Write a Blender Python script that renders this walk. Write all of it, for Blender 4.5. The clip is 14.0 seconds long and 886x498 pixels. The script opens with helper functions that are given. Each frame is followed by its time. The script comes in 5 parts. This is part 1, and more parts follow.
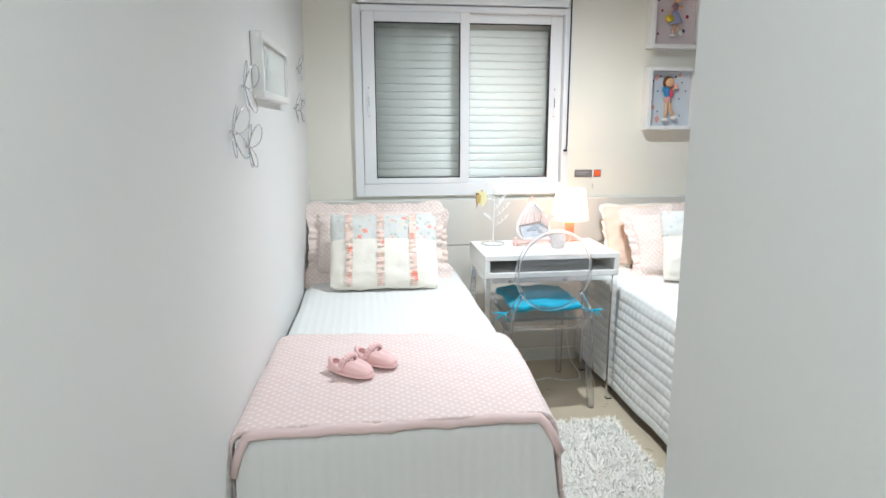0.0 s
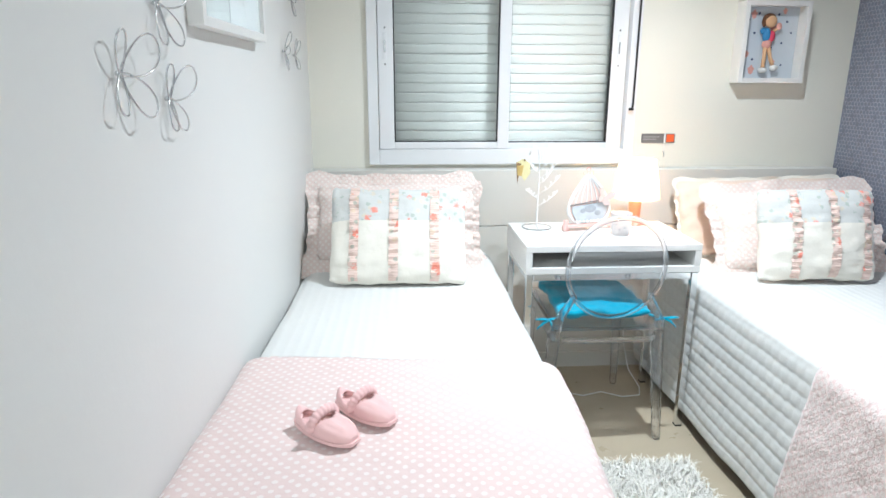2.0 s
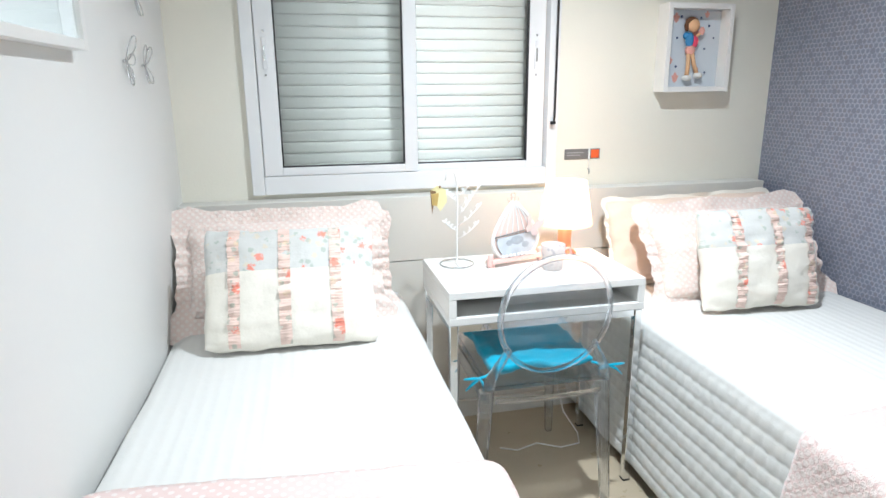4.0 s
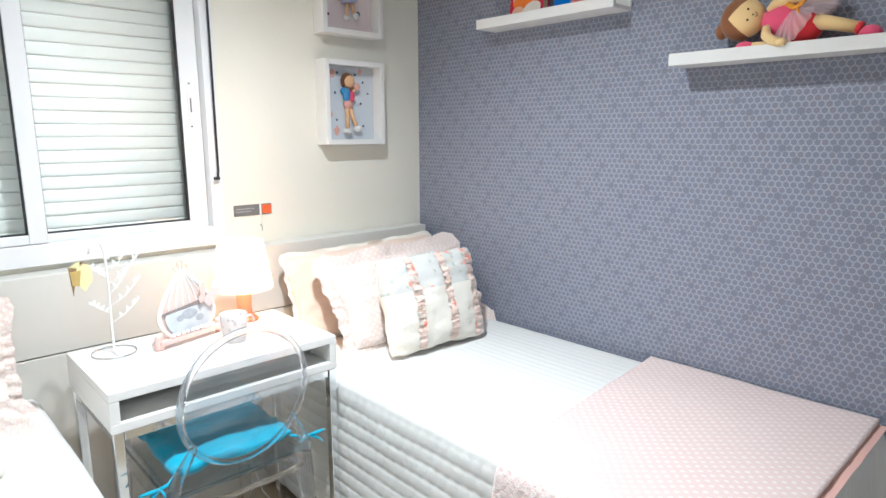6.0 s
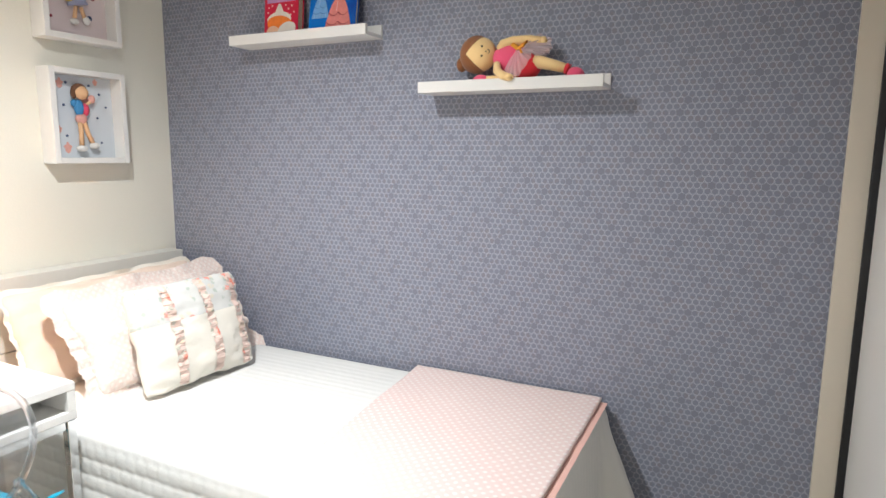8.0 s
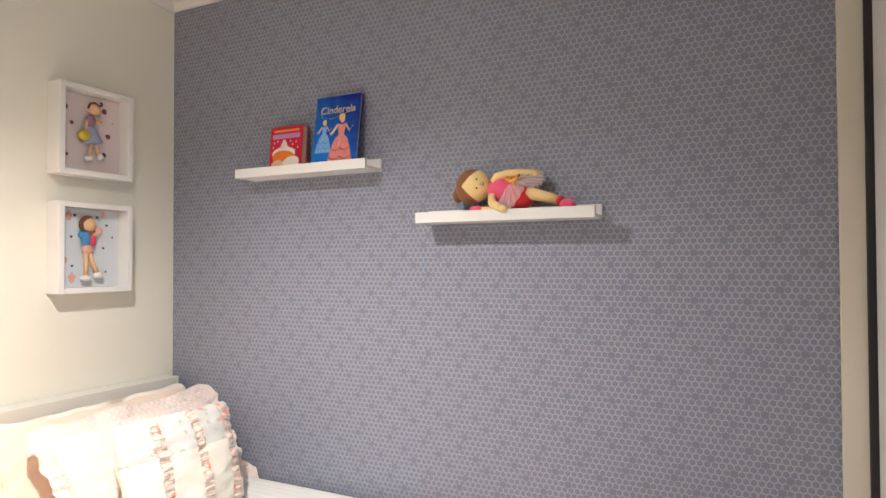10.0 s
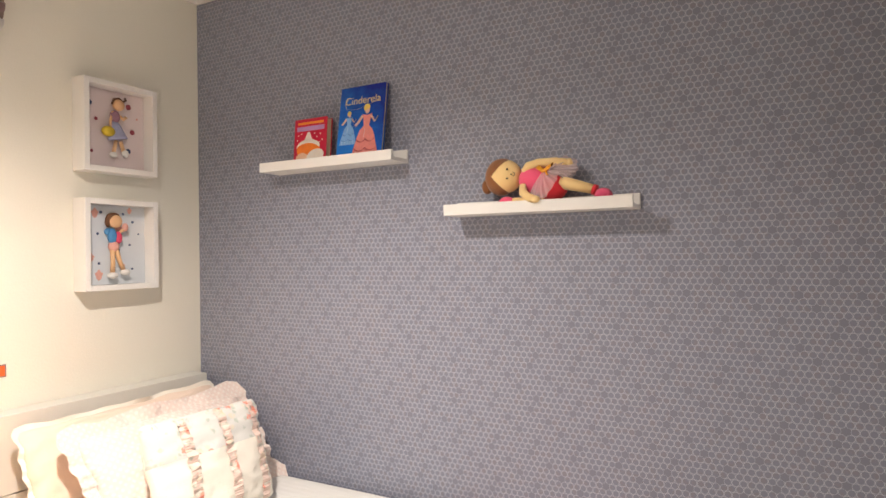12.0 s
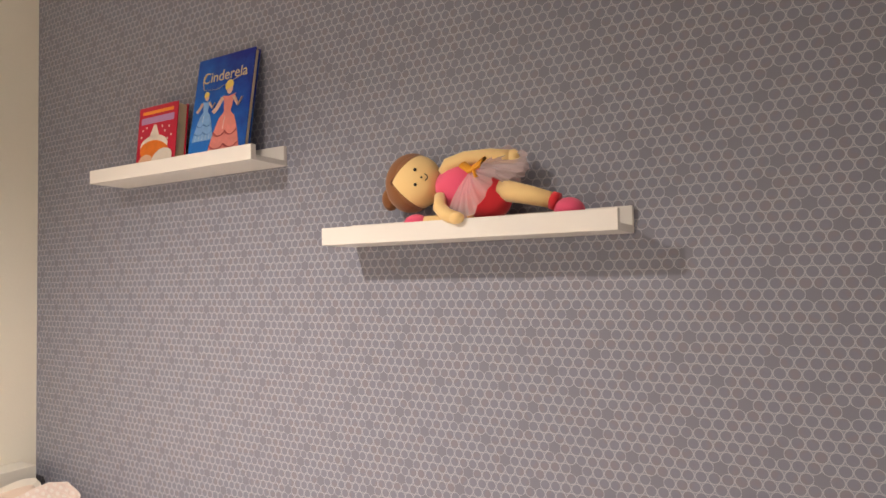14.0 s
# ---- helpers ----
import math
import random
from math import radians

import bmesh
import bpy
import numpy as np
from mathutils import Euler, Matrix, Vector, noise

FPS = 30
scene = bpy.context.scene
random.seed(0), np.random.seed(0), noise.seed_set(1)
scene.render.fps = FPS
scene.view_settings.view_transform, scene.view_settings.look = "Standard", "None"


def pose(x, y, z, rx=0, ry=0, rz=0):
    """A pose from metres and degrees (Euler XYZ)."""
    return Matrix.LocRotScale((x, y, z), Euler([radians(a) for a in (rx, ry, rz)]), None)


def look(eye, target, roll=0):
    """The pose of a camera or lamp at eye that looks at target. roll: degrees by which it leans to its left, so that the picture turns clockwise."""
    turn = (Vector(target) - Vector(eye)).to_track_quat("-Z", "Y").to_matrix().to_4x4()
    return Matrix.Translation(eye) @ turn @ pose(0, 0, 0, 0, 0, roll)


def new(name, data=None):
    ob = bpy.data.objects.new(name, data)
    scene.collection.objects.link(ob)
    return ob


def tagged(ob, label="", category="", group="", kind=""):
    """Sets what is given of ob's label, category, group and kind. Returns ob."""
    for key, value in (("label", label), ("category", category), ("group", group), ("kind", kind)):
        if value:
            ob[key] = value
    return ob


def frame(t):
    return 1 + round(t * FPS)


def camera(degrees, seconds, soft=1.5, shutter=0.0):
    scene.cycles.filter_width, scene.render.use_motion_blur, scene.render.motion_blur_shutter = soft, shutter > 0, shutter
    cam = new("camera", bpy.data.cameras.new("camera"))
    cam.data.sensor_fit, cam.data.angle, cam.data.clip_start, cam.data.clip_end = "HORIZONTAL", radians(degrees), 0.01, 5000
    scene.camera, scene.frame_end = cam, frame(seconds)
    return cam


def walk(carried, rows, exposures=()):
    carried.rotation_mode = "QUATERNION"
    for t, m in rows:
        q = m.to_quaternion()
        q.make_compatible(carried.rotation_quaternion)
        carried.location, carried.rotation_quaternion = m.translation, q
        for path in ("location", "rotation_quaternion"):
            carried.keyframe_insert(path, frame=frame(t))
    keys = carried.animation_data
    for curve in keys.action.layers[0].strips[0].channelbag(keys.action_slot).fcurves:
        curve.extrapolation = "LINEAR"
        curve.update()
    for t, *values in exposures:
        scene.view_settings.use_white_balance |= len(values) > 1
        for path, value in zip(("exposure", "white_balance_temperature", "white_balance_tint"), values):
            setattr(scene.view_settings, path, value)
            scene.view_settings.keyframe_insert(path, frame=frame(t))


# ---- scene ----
cam = camera(71.3, 14.0)
PATH = [
    (0, (-0.033, 0.237, 1.332), (0.224, 2.184, 0.951), -0.1),
    (0.5, (-0.016, 0.373, 1.325), (0.22, 2.319, 0.93), -0.3),
    (1, (-0.013, 0.533, 1.318), (0.221, 2.472, 0.889), -1.1),
    (1.5, (0.018, 0.686, 1.304), (0.244, 2.609, 0.803), -1.4),
    (2, (0.085, 0.868, 1.308), (0.214, 2.798, 0.799), 0.2),
    (2.2, (0.102, 0.922, 1.302), (0.198, 2.846, 0.765), 0.4),
    (4.3, (0.133, 1.317, 1.346), (0.691, 3.176, 0.864), 0.2),
    (4.5, (0.15, 1.335, 1.347), (0.802, 3.165, 0.874), 0.8),
    (5, (0.174, 1.371, 1.352), (1.026, 3.126, 0.91), 0.4),
    (5.5, (0.169, 1.404, 1.367), (1.263, 3.031, 0.972), -0.1),
    (6, (0.162, 1.414, 1.37), (1.506, 2.849, 1.004), -0.2),
    (6.5, (0.165, 1.41, 1.369), (1.745, 2.581, 1.006), 0.4),
    (7, (0.16, 1.407, 1.368), (1.844, 2.426, 1.014), 0.3),
    (7.5, (0.167, 1.394, 1.375), (1.911, 2.311, 1.034), 0.2),
    (8, (0.166, 1.384, 1.378), (1.945, 2.245, 1.071), 0.5),
    (8.5, (0.164, 1.376, 1.389), (1.96, 2.227, 1.168), 0.2),
    (9, (0.171, 1.37, 1.416), (1.973, 2.227, 1.288), 0.2),
    (9.2, (0.176, 1.365, 1.423), (1.977, 2.229, 1.331), 0.0),
    (11.3, (0.18, 1.376, 1.462), (1.963, 2.271, 1.602), 0.4),
    (11.5, (0.174, 1.38, 1.458), (1.96, 2.272, 1.579), 0.3),
    (12, (0.237, 1.408, 1.451), (1.992, 2.368, 1.464), -0.8),
    (12.5, (0.434, 1.439, 1.438), (2.129, 2.5, 1.471), -0.4),
    (13, (0.632, 1.467, 1.449), (2.321, 2.538, 1.443), -0.9),
    (13.5, (0.85, 1.521, 1.462), (2.575, 2.532, 1.52), 0.2),
    (14, (1.033, 1.531, 1.507), (2.77, 2.519, 1.592), -1.2),
]
EXPOSURES = [(0.0, -0.25, 5600, 5), (1.0, -0.18, 5450, 5), (2.0, -0.11, 5450, 4), (4.0, -0.12, 5550, 5), (6.5, -0.03, 5650, 6), (9.0, 0.07, 6350, 10), (11.5, 0.07, 6950, 15), (14.0, 0.06, 7550, 18)]
walk(cam, [(t, look(eye, target, roll)) for t, eye, target, roll in PATH], EXPOSURES)

# ---- world and lights ----
world = bpy.data.worlds.new("world")
scene.world = world
world.use_nodes = True
world.node_tree.nodes["Background"].inputs[0].default_value = (0.02, 0.025, 0.03, 1)
world.node_tree.nodes["Background"].inputs[1].default_value = 0.3


def lamp(name, kind, m, watts, colour, **kw):
    data = bpy.data.lights.new(name, kind)
    data.energy, data.color = watts, colour
    if kind == "AREA":
        data.shape, data.size = "DISK", kw["size"]
    else:
        data.shadow_soft_size = kw["size"]
    if kind == "SPOT":
        data.spot_size, data.spot_blend = radians(kw["cone"]), 1.0
    ob = new(name, data)
    ob.matrix_world = m
    return ob


CEIL = 2.62
LX, LY, LZ = 0.90, 2.60, 2.30
lamp("ceiling_lamp_light", "SPOT", pose(LX, LY, LZ), 152, (1.0, 0.965, 0.92), size=0.032, cone=156)
lamp("ceiling_lamp_beam", "SPOT", pose(LX, LY, LZ - 0.004), 60, (1.0, 0.97, 0.93), size=0.032, cone=84)
lamp("ceiling_lamp_glow", "POINT", pose(LX, LY, LZ - 0.03), 3, (1.0, 0.965, 0.92), size=0.07)
# assumed, unseen entrance light; fills the room from the camera's side
lamp("hall_fill_light", "AREA", pose(-0.08, -0.35, CEIL - 0.03), 30, (1.0, 0.965, 0.92), size=0.16)
lamp("table_lamp_light", "POINT", pose(1.055, 3.355, 0.950), 5.8, (1.0, 0.58, 0.34), size=0.03)

# ---- materials ----


class Ex:
    """A socket of a node tree that can be reckoned with."""

    def __init__(self, nt, sock):
        self.nt, self.sock = nt, sock

    def op(self, kind, b=None, c=None):
        n = self.nt.nodes.new("ShaderNodeMath")
        n.operation = kind
        for i, v in enumerate((self, b, c)):
            if v is None:
                continue
            if isinstance(v, Ex):
                self.nt.links.new(v.sock, n.inputs[i])
            else:
                n.inputs[i].default_value = v
        return Ex(self.nt, n.outputs[0])

    def __add__(self, b): return self.op("ADD", b)
    def __sub__(self, b): return self.op("SUBTRACT", b)
    def __mul__(self, b): return self.op("MULTIPLY", b)
    def __truediv__(self, b): return self.op("DIVIDE", b)
    def abs(self): return self.op("ABSOLUTE")
    def sq(self): return self * self
    def sqrt(self): return self.op("SQRT")
    def min(self, b): return self.op("MINIMUM", b)
    def max(self, b): return self.op("MAXIMUM", b)
    def sin(self): return self.op("SINE")
    def wrapc(self, p):
        """Distance from the nearest multiple of p, signed."""
        return (self + 0.5 * p).op("FLOORED_MODULO", p) - 0.5 * p
    def below(self, edge, soft):
        """1 under edge, 0 over it."""
        n = self.nt.nodes.new("ShaderNodeMapRange")
        n.interpolation_type = "SMOOTHSTEP"
        self.nt.links.new(self.sock, n.inputs[0])
        n.inputs[1].default_value, n.inputs[2].default_value = edge - soft, edge + soft
        n.inputs[3].default_value, n.inputs[4].default_value = 1, 0
        return Ex(self.nt, n.outputs[0])


class Mat:
    def __init__(self, name, rough=0.6, metal=0.0):
        self.m = bpy.data.materials.new(name)
        self.m.use_nodes = True
        self.nt = self.m.node_tree
        self.b = self.nt.nodes["Principled BSDF"]
        self.b.inputs["Roughness"].default_value = rough
        self.b.inputs["Metallic"].default_value = metal
        self.height = None

    def coords(self, kind):
        n = self.nt.nodes.new("ShaderNodeTexCoord")
        return n.outputs[kind]

    def xyz(self, kind):
        n = self.nt.nodes.new("ShaderNodeSeparateXYZ")
        self.nt.links.new(self.coords(kind), n.inputs[0])
        return [Ex(self.nt, o) for o in n.outputs]

    def noise(self, scale, detail=3.0, kind="Object", rough=0.55, stretch=None):
        n = self.nt.nodes.new("ShaderNodeTexNoise")
        n.inputs["Scale"].default_value, n.inputs["Detail"].default_value = scale, detail
        n.inputs["Roughness"].default_value = rough
        src = self.coords(kind)
        if stretch:
            mp = self.nt.nodes.new("ShaderNodeMapping")
            mp.inputs["Scale"].default_value = stretch
            self.nt.links.new(src, mp.inputs[0])
            src = mp.outputs[0]
        self.nt.links.new(src, n.inputs["Vector"])
        return Ex(self.nt, n.outputs[0])

    def colour(self, c):
        n = self.nt.nodes.new("ShaderNodeRGB")
        n.outputs[0].default_value = (*c, 1)
        return n.outputs[0]

    def mix(self, fac, a, b):
        n = self.nt.nodes.new("ShaderNodeMix")
        n.data_type = "RGBA"
        if isinstance(fac, Ex):
            self.nt.links.new(fac.sock, n.inputs[0])
        else:
            n.inputs[0].default_value = fac
        for i, v in ((6, a), (7, b)):
            if isinstance(v, tuple):
                n.inputs[i].default_value = (*v, 1)
            else:
                self.nt.links.new(v, n.inputs[i])
        return n.outputs[2]

    def base(self, sock):
        if isinstance(sock, tuple):
            self.b.inputs["Base Color"].default_value = (*sock, 1)
        else:
            self.nt.links.new(sock, self.b.inputs["Base Color"])
        return self

    def rough(self, ex):
        self.nt.links.new(ex.sock, self.b.inputs["Roughness"])
        return self

    def bump(self, ex, dist, strength=1.0):
        n = self.nt.nodes.new("ShaderNodeBump")
        n.inputs["Distance"].default_value, n.inputs["Strength"].default_value = dist, strength
        self.nt.links.new(ex.sock, n.inputs["Height"])
        if self.height:
            self.nt.links.new(self.height, n.inputs["Normal"])
        self.height = n.outputs[0]
        self.nt.links.new(self.height, self.b.inputs["Normal"])
        return self

    def sheen(self, w, tint=(1, 1, 1)):
        self.b.inputs["Sheen Weight"].default_value = w
        self.b.inputs["Sheen Roughness"].default_value = 0.5
        self.b.inputs["Sheen Tint"].default_value = (*tint, 1)
        return self


def shade(c, k):
    return tuple(min(1.0, v * k) for v in c)


def paint(name, c, rough=0.55, vary=0.06, bump=0.0006, scale=60):
    m = Mat(name, rough)
    big, fine = m.noise(2.2, 4), m.noise(scale, 3)
    m.base(m.mix(big * 0.6 + fine * 0.4, shade(c, 1 - vary), shade(c, 1 + vary * 0.6)))
    m.rough(fine * 0.12 + (rough - 0.06))
    return m.bump(fine, bump, 0.6).m


def plain(name, c, rough=0.5, metal=0.0, vary=0.08, scale=90):
    m = Mat(name, rough, metal)
    f = m.noise(scale, 3)
    m.base(m.mix(f, shade(c, 1 - vary), shade(c, 1 + vary)))
    return m.bump(f, 0.0003, 0.5).m


def fabric(name, c, thread=900, vary=0.07, wrinkle=0.004, rough=0.85, sheen=0.25):
    m = Mat(name, rough)
    big, mid = m.noise(4, 4), m.noise(26, 4)
    x, y, _ = m.xyz("UV")
    weave = ((x * thread * 2).sin() * (y * thread * 2).sin()) * 0.5 + 0.5
    m.base(m.mix(big * 0.7 + mid * 0.3, shade(c, 1 - vary), shade(c, 1 + vary * 0.5)))
    m.sheen(sheen)
    m.bump(weave, 0.0004, 0.35)
    return m.bump(mid, wrinkle, 0.5).m


def polka(name, ground, dot, pitch=0.030, radius=0.0054, wrinkle=0.004, crinkle=0.0):
    """A printed cloth: staggered, slightly uneven dots on a plain ground; UV is in metres."""
    m = Mat(name, 0.9)
    x, y, _ = m.xyz("UV")
    jig = m.noise(240, 2, "UV")
    x, y = x + (m.noise(9, 2, "UV") - 0.5) * 0.014, y + (m.noise(7, 2, "UV", stretch=(1, 1.2, 1)) - 0.5) * 0.014
    def lattice(ox, oy):
        dx, dy = (x + ox).wrapc(pitch), (y + oy).wrapc(pitch)
        return (dx.sq() + dy.sq()).sqrt()
    d = lattice(0, 0).min(lattice(pitch / 2, pitch / 2)) + (jig - 0.5) * 0.004
    mask = d.below(radius, 0.0011)
    big, mid = m.noise(5, 4, "UV"), m.noise(55, 4, "UV")
    g = m.mix(big * 0.6 + mid * 0.4, shade(ground, 0.92), shade(ground, 1.05))
    m.base(m.mix(mask * 0.65, g, dot))
    m.sheen(0.25)
    m.bump(mask, 0.0008, 0.5)
    if crinkle:
        m.bump(m.noise(75, 2, "UV"), crinkle, 0.8)
    return m.bump(mid, wrinkle, 0.5).m


def floral(name, ground, coral=0.22):
    """A pale print with scattered coral blossoms and grey-green leaves."""
    m = Mat(name, 0.9)
    def blots(scale, size, seed):
        n = m.nt.nodes.new("ShaderNodeTexVoronoi")
        n.inputs["Scale"].default_value = scale
        n.inputs["Randomness"].default_value = 0.9
        mp = m.nt.nodes.new("ShaderNodeMapping")
        mp.inputs["Location"].default_value = (seed, seed * 0.7, 0)
        m.nt.links.new(m.coords("UV"), mp.inputs[0])
        m.nt.links.new(mp.outputs[0], n.inputs["Vector"])
        d = Ex(m.nt, n.outputs["Distance"]) + (m.noise(120, 2, "UV") - 0.5) * 0.5
        return d.below(size, 0.05)
    c = m.mix(m.noise(9, 3, "UV"), shade(ground, 0.93), shade(ground, 1.05))
    c = m.mix(blots(34, 0.27, 3.1) * 0.6, c, (0.36, 0.44, 0.36))
    c = m.mix(blots(26, 0.24, 7.7) * 0.45, c, (0.75, 0.62, 0.40))
    c = m.mix(blots(17, coral, 1.3) * 0.8, c, (0.85, 0.22, 0.14))
    m.base(c)
    m.sheen(0.2)
    return m.bump(m.noise(40, 4, "UV"), 0.004, 0.5).m


def wallpaper():
    """Blue-grey paper: rows of ringed dots 20 mm apart, some cells filled as plain hexagons."""
    p, q, cell = 0.020, 0.0175, 0.140
    m = Mat("patterned_wallpaper", 0.5)
    _, y, z = m.xyz("Object")
    x = y * -1 - 0.072
    z = z - 0.031
    def dist(ox, oy):
        dx, dy = (x + ox).wrapc(p), (z + oy).wrapc(2 * q)
        return (dx.sq() + dy.sq()).sqrt()
    d = dist(0, 0).min(dist(p / 2, q))
    wob = (m.noise(500, 2) - 0.5) * 0.0008
    d = d + wob
    solid = outline = None
    for cx, cz in ((0, 0), (0.06, -0.035), (0.04, -0.07), (0.10, -0.105)):
        dx, dz = (x - cx).wrapc(cell).abs(), (z - cz).wrapc(cell).abs()
        hexa = dx.max(dx * 0.5 + dz * 0.866)
        h, rim = hexa.below(0.0096, 0.0003), hexa.below(0.0106, 0.0003)
        solid = h if solid is None else solid.max(h)
        outline = rim if outline is None else outline.max(rim)
    disc = d.below(0.0087, 0.0004)
    ring = (d.below(0.0100, 0.0004) - disc).max(0)
    big, fine = m.noise(1.3, 3), m.noise(130, 3)
    ground = m.mix(big, (0.232, 0.248, 0.315), (0.252, 0.268, 0.338))
    discs = m.mix(fine, (0.186, 0.200, 0.262), (0.212, 0.227, 0.294))
    discs = m.mix(m.noise(38, 1).below(0.44, 0.10) * 0.5, discs, (0.232, 0.206, 0.226))
    c = m.mix(disc, ground, discs)
    c = m.mix(ring, c, (0.392, 0.412, 0.480))
    c = m.mix(outline * 0.8, c, (0.158, 0.168, 0.210))
    c = m.mix(solid * 0.9, c, (0.196, 0.208, 0.262))
    m.base(c)
    m.rough(ring * -0.12 + (fine * 0.1 + 0.47))
    return m.bump(ring, 0.0003, 0.5).m


WHITE_WALL = paint("painted_wall", (0.76, 0.76, 0.735), 0.6, 0.03)
BEIGE_WALL = paint("textured_cream_wallpaper", (0.79, 0.77, 0.675), 0.65, 0.05, 0.001, 140)
CEILING_M = paint("ceiling_paint", (0.74, 0.73, 0.70), 0.7, 0.03)
PAPER = wallpaper()
LACQUER = paint("white_lacquer", (0.78, 0.77, 0.74), 0.32, 0.03, 0.0002, 30)
PANEL = paint("headboard_lacquer", (0.66, 0.65, 0.60), 0.4, 0.03, 0.0003, 40)
ALU = paint("white_window_profile", (0.76, 0.77, 0.775), 0.35, 0.02, 0.0002, 40)
SLAT_M = paint("white_shutter_slat", (0.60, 0.61, 0.575), 0.36, 0.03, 0.0002, 50)
GASKET = plain("black_rubber", (0.012, 0.012, 0.014), 0.55)
CHROME = Mat("chrome", 0.09, 1.0).base((0.78, 0.79, 0.80)).m
WIRE = Mat("silver_wire", 0.22, 1.0).base((0.62, 0.63, 0.64)).m
def ribbed(name, c):
    """White woven cloth with shallow ribs along the bed."""
    m = Mat(name, 0.85)
    x, y, _ = m.xyz("Object")
    big, mid = m.noise(4, 4), m.noise(40, 4)
    rib = ((x + (big - 0.5) * 0.006) * 196).sin() * 0.5 + 0.5
    m.base(m.mix(big * 0.6 + mid * 0.2 + rib * 0.2, shade(c, 0.95), shade(c, 1.03)))
    m.sheen(0.2)
    m.bump(rib, 0.004, 0.24)
    return m.bump(mid, 0.003, 0.5).m


COVER = ribbed("white_bedspread", (0.71, 0.71, 0.685))
COVER_SIDE = fabric("white_quilt", (0.73, 0.73, 0.705), 700, 0.05, 0.003)
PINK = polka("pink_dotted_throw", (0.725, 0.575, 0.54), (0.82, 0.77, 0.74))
# puckered cloth, its pink raised to lift the shade on the hanging side
PINK_CRINKLE_LIT = polka("puckered_pink_throw_brightened", (0.84, 0.67, 0.635), (0.86, 0.79, 0.75), 0.026, 0.008, 0.005, 0.0045)
PINK_PILLOW = polka("pink_dotted_pillowcase", (0.79, 0.66, 0.60), (0.84, 0.79, 0.74), 0.026, 0.0055, 0.006, 0.005)
PINK_PLAIN = fabric("pink_hem_cloth", (0.73, 0.565, 0.54), 600, 0.10, 0.006)
CORAL_CLOTH = fabric("coral_lining", (0.74, 0.44, 0.37))
CREAM_CLOTH = fabric("cream_cotton", (0.83, 0.79, 0.70), 800, 0.05, 0.006)
PEACH_CLOTH = fabric("peach_cotton", (0.79, 0.64, 0.53), 800, 0.05, 0.006)
FLORAL = floral("floral_print_cotton", (0.64, 0.64, 0.61), 0.21)
FLORAL_PINK = floral("pink_floral_ruffle", (0.80, 0.62, 0.54), 0.27)
TEAL = fabric("turquoise_cotton", (0.012, 0.34, 0.50), 600, 0.12, 0.006)
SLIPPER = fabric("pink_slipper_cloth", (0.84, 0.555, 0.535), 900, 0.06, 0.002)
DARK = plain("dark_bed_base", (0.03, 0.028, 0.026), 0.8)
JAMB_M = paint("cream_wood_veneer", (0.66, 0.60, 0.50), 0.45, 0.06, 0.0004, 60)


def floor_material():
    m = Mat("beige_polished_floor", 0.3)
    big, mid, fine = m.noise(1.6, 5, stretch=(1, 3, 1)), m.noise(9, 5), m.noise(160, 2)
    m.base(m.mix(big * 0.6 + mid * 0.4, (0.37, 0.31, 0.215), (0.52, 0.45, 0.335)))
    m.rough(mid * 0.16 + 0.22)
    return m.bump(fine, 0.0002, 0.4).m


FLOOR_M = floor_material()


def glass(name, tint, rough=0.02, ior=1.45):
    m = Mat(name, rough)
    m.b.inputs["Transmission Weight"].default_value = 1
    m.b.inputs["IOR"].default_value = ior
    return m.base(tint).m


PANE_GLASS = glass("window_glass", (0.96, 0.98, 0.97))
CLEAR = glass("clear_polycarbonate", (0.90, 0.92, 0.985), 0.03, 1.45)
nt = CLEAR.node_tree
see, blend = nt.nodes.new("ShaderNodeBsdfTransparent"), nt.nodes.new("ShaderNodeMixShader")
see.inputs[0].default_value = (0.97, 0.98, 0.99, 1)
blend.inputs[0].default_value = 0.40
nt.links.new(nt.nodes["Principled BSDF"].outputs[0], blend.inputs[1])
nt.links.new(see.outputs[0], blend.inputs[2])
nt.links.new(blend.outputs[0], nt.nodes["Material Output"].inputs[0])
CLEAR_THIN = CLEAR.copy()
CLEAR_THIN.name = "clear_thin_polycarbonate"
CLEAR_THIN.node_tree.nodes["Mix Shader"].inputs[0].default_value = 0.86

# ---- mesh helpers ----


def part(name, bm, mats, parent=None, label="", smooth=False):
    """Links a bmesh as one mesh object, under parent where one is given."""
    me = bpy.data.meshes.new(name)
    bmesh.ops.recalc_face_normals(bm, faces=bm.faces)
    if smooth:
        for f in bm.faces:
            f.smooth = True
    bm.to_mesh(me)
    bm.free()
    for m in mats if isinstance(mats, (list, tuple)) else [mats]:
        me.materials.append(m)
    ob = new(name, me)
    if parent is not None:
        ob.parent = parent
    if label:
        ob["label"] = label
    return ob


def thing(name, m, label, category, group="", kind=""):
    ob = new(name)
    ob.empty_display_size = 0.05
    ob.matrix_world = m
    return tagged(ob, label, category, group, kind)


def box(x0, x1, y0, y1, z0, z1, bevel=0.0, bm=None, mat=0, seg=2):
    own = bmesh.new()
    bmesh.ops.create_cube(own, size=1)
    for v in own.verts:
        v.co = Vector(((x0 + x1) / 2 + v.co.x * (x1 - x0), (y0 + y1) / 2 + v.co.y * (y1 - y0), (z0 + z1) / 2 + v.co.z * (z1 - z0)))
    if bevel:
        bmesh.ops.bevel(own, geom=own.edges[:], offset=bevel, segments=seg, affect="EDGES", profile=0.5)
    for f in own.faces:
        f.material_index = mat
    return join(bm, own)


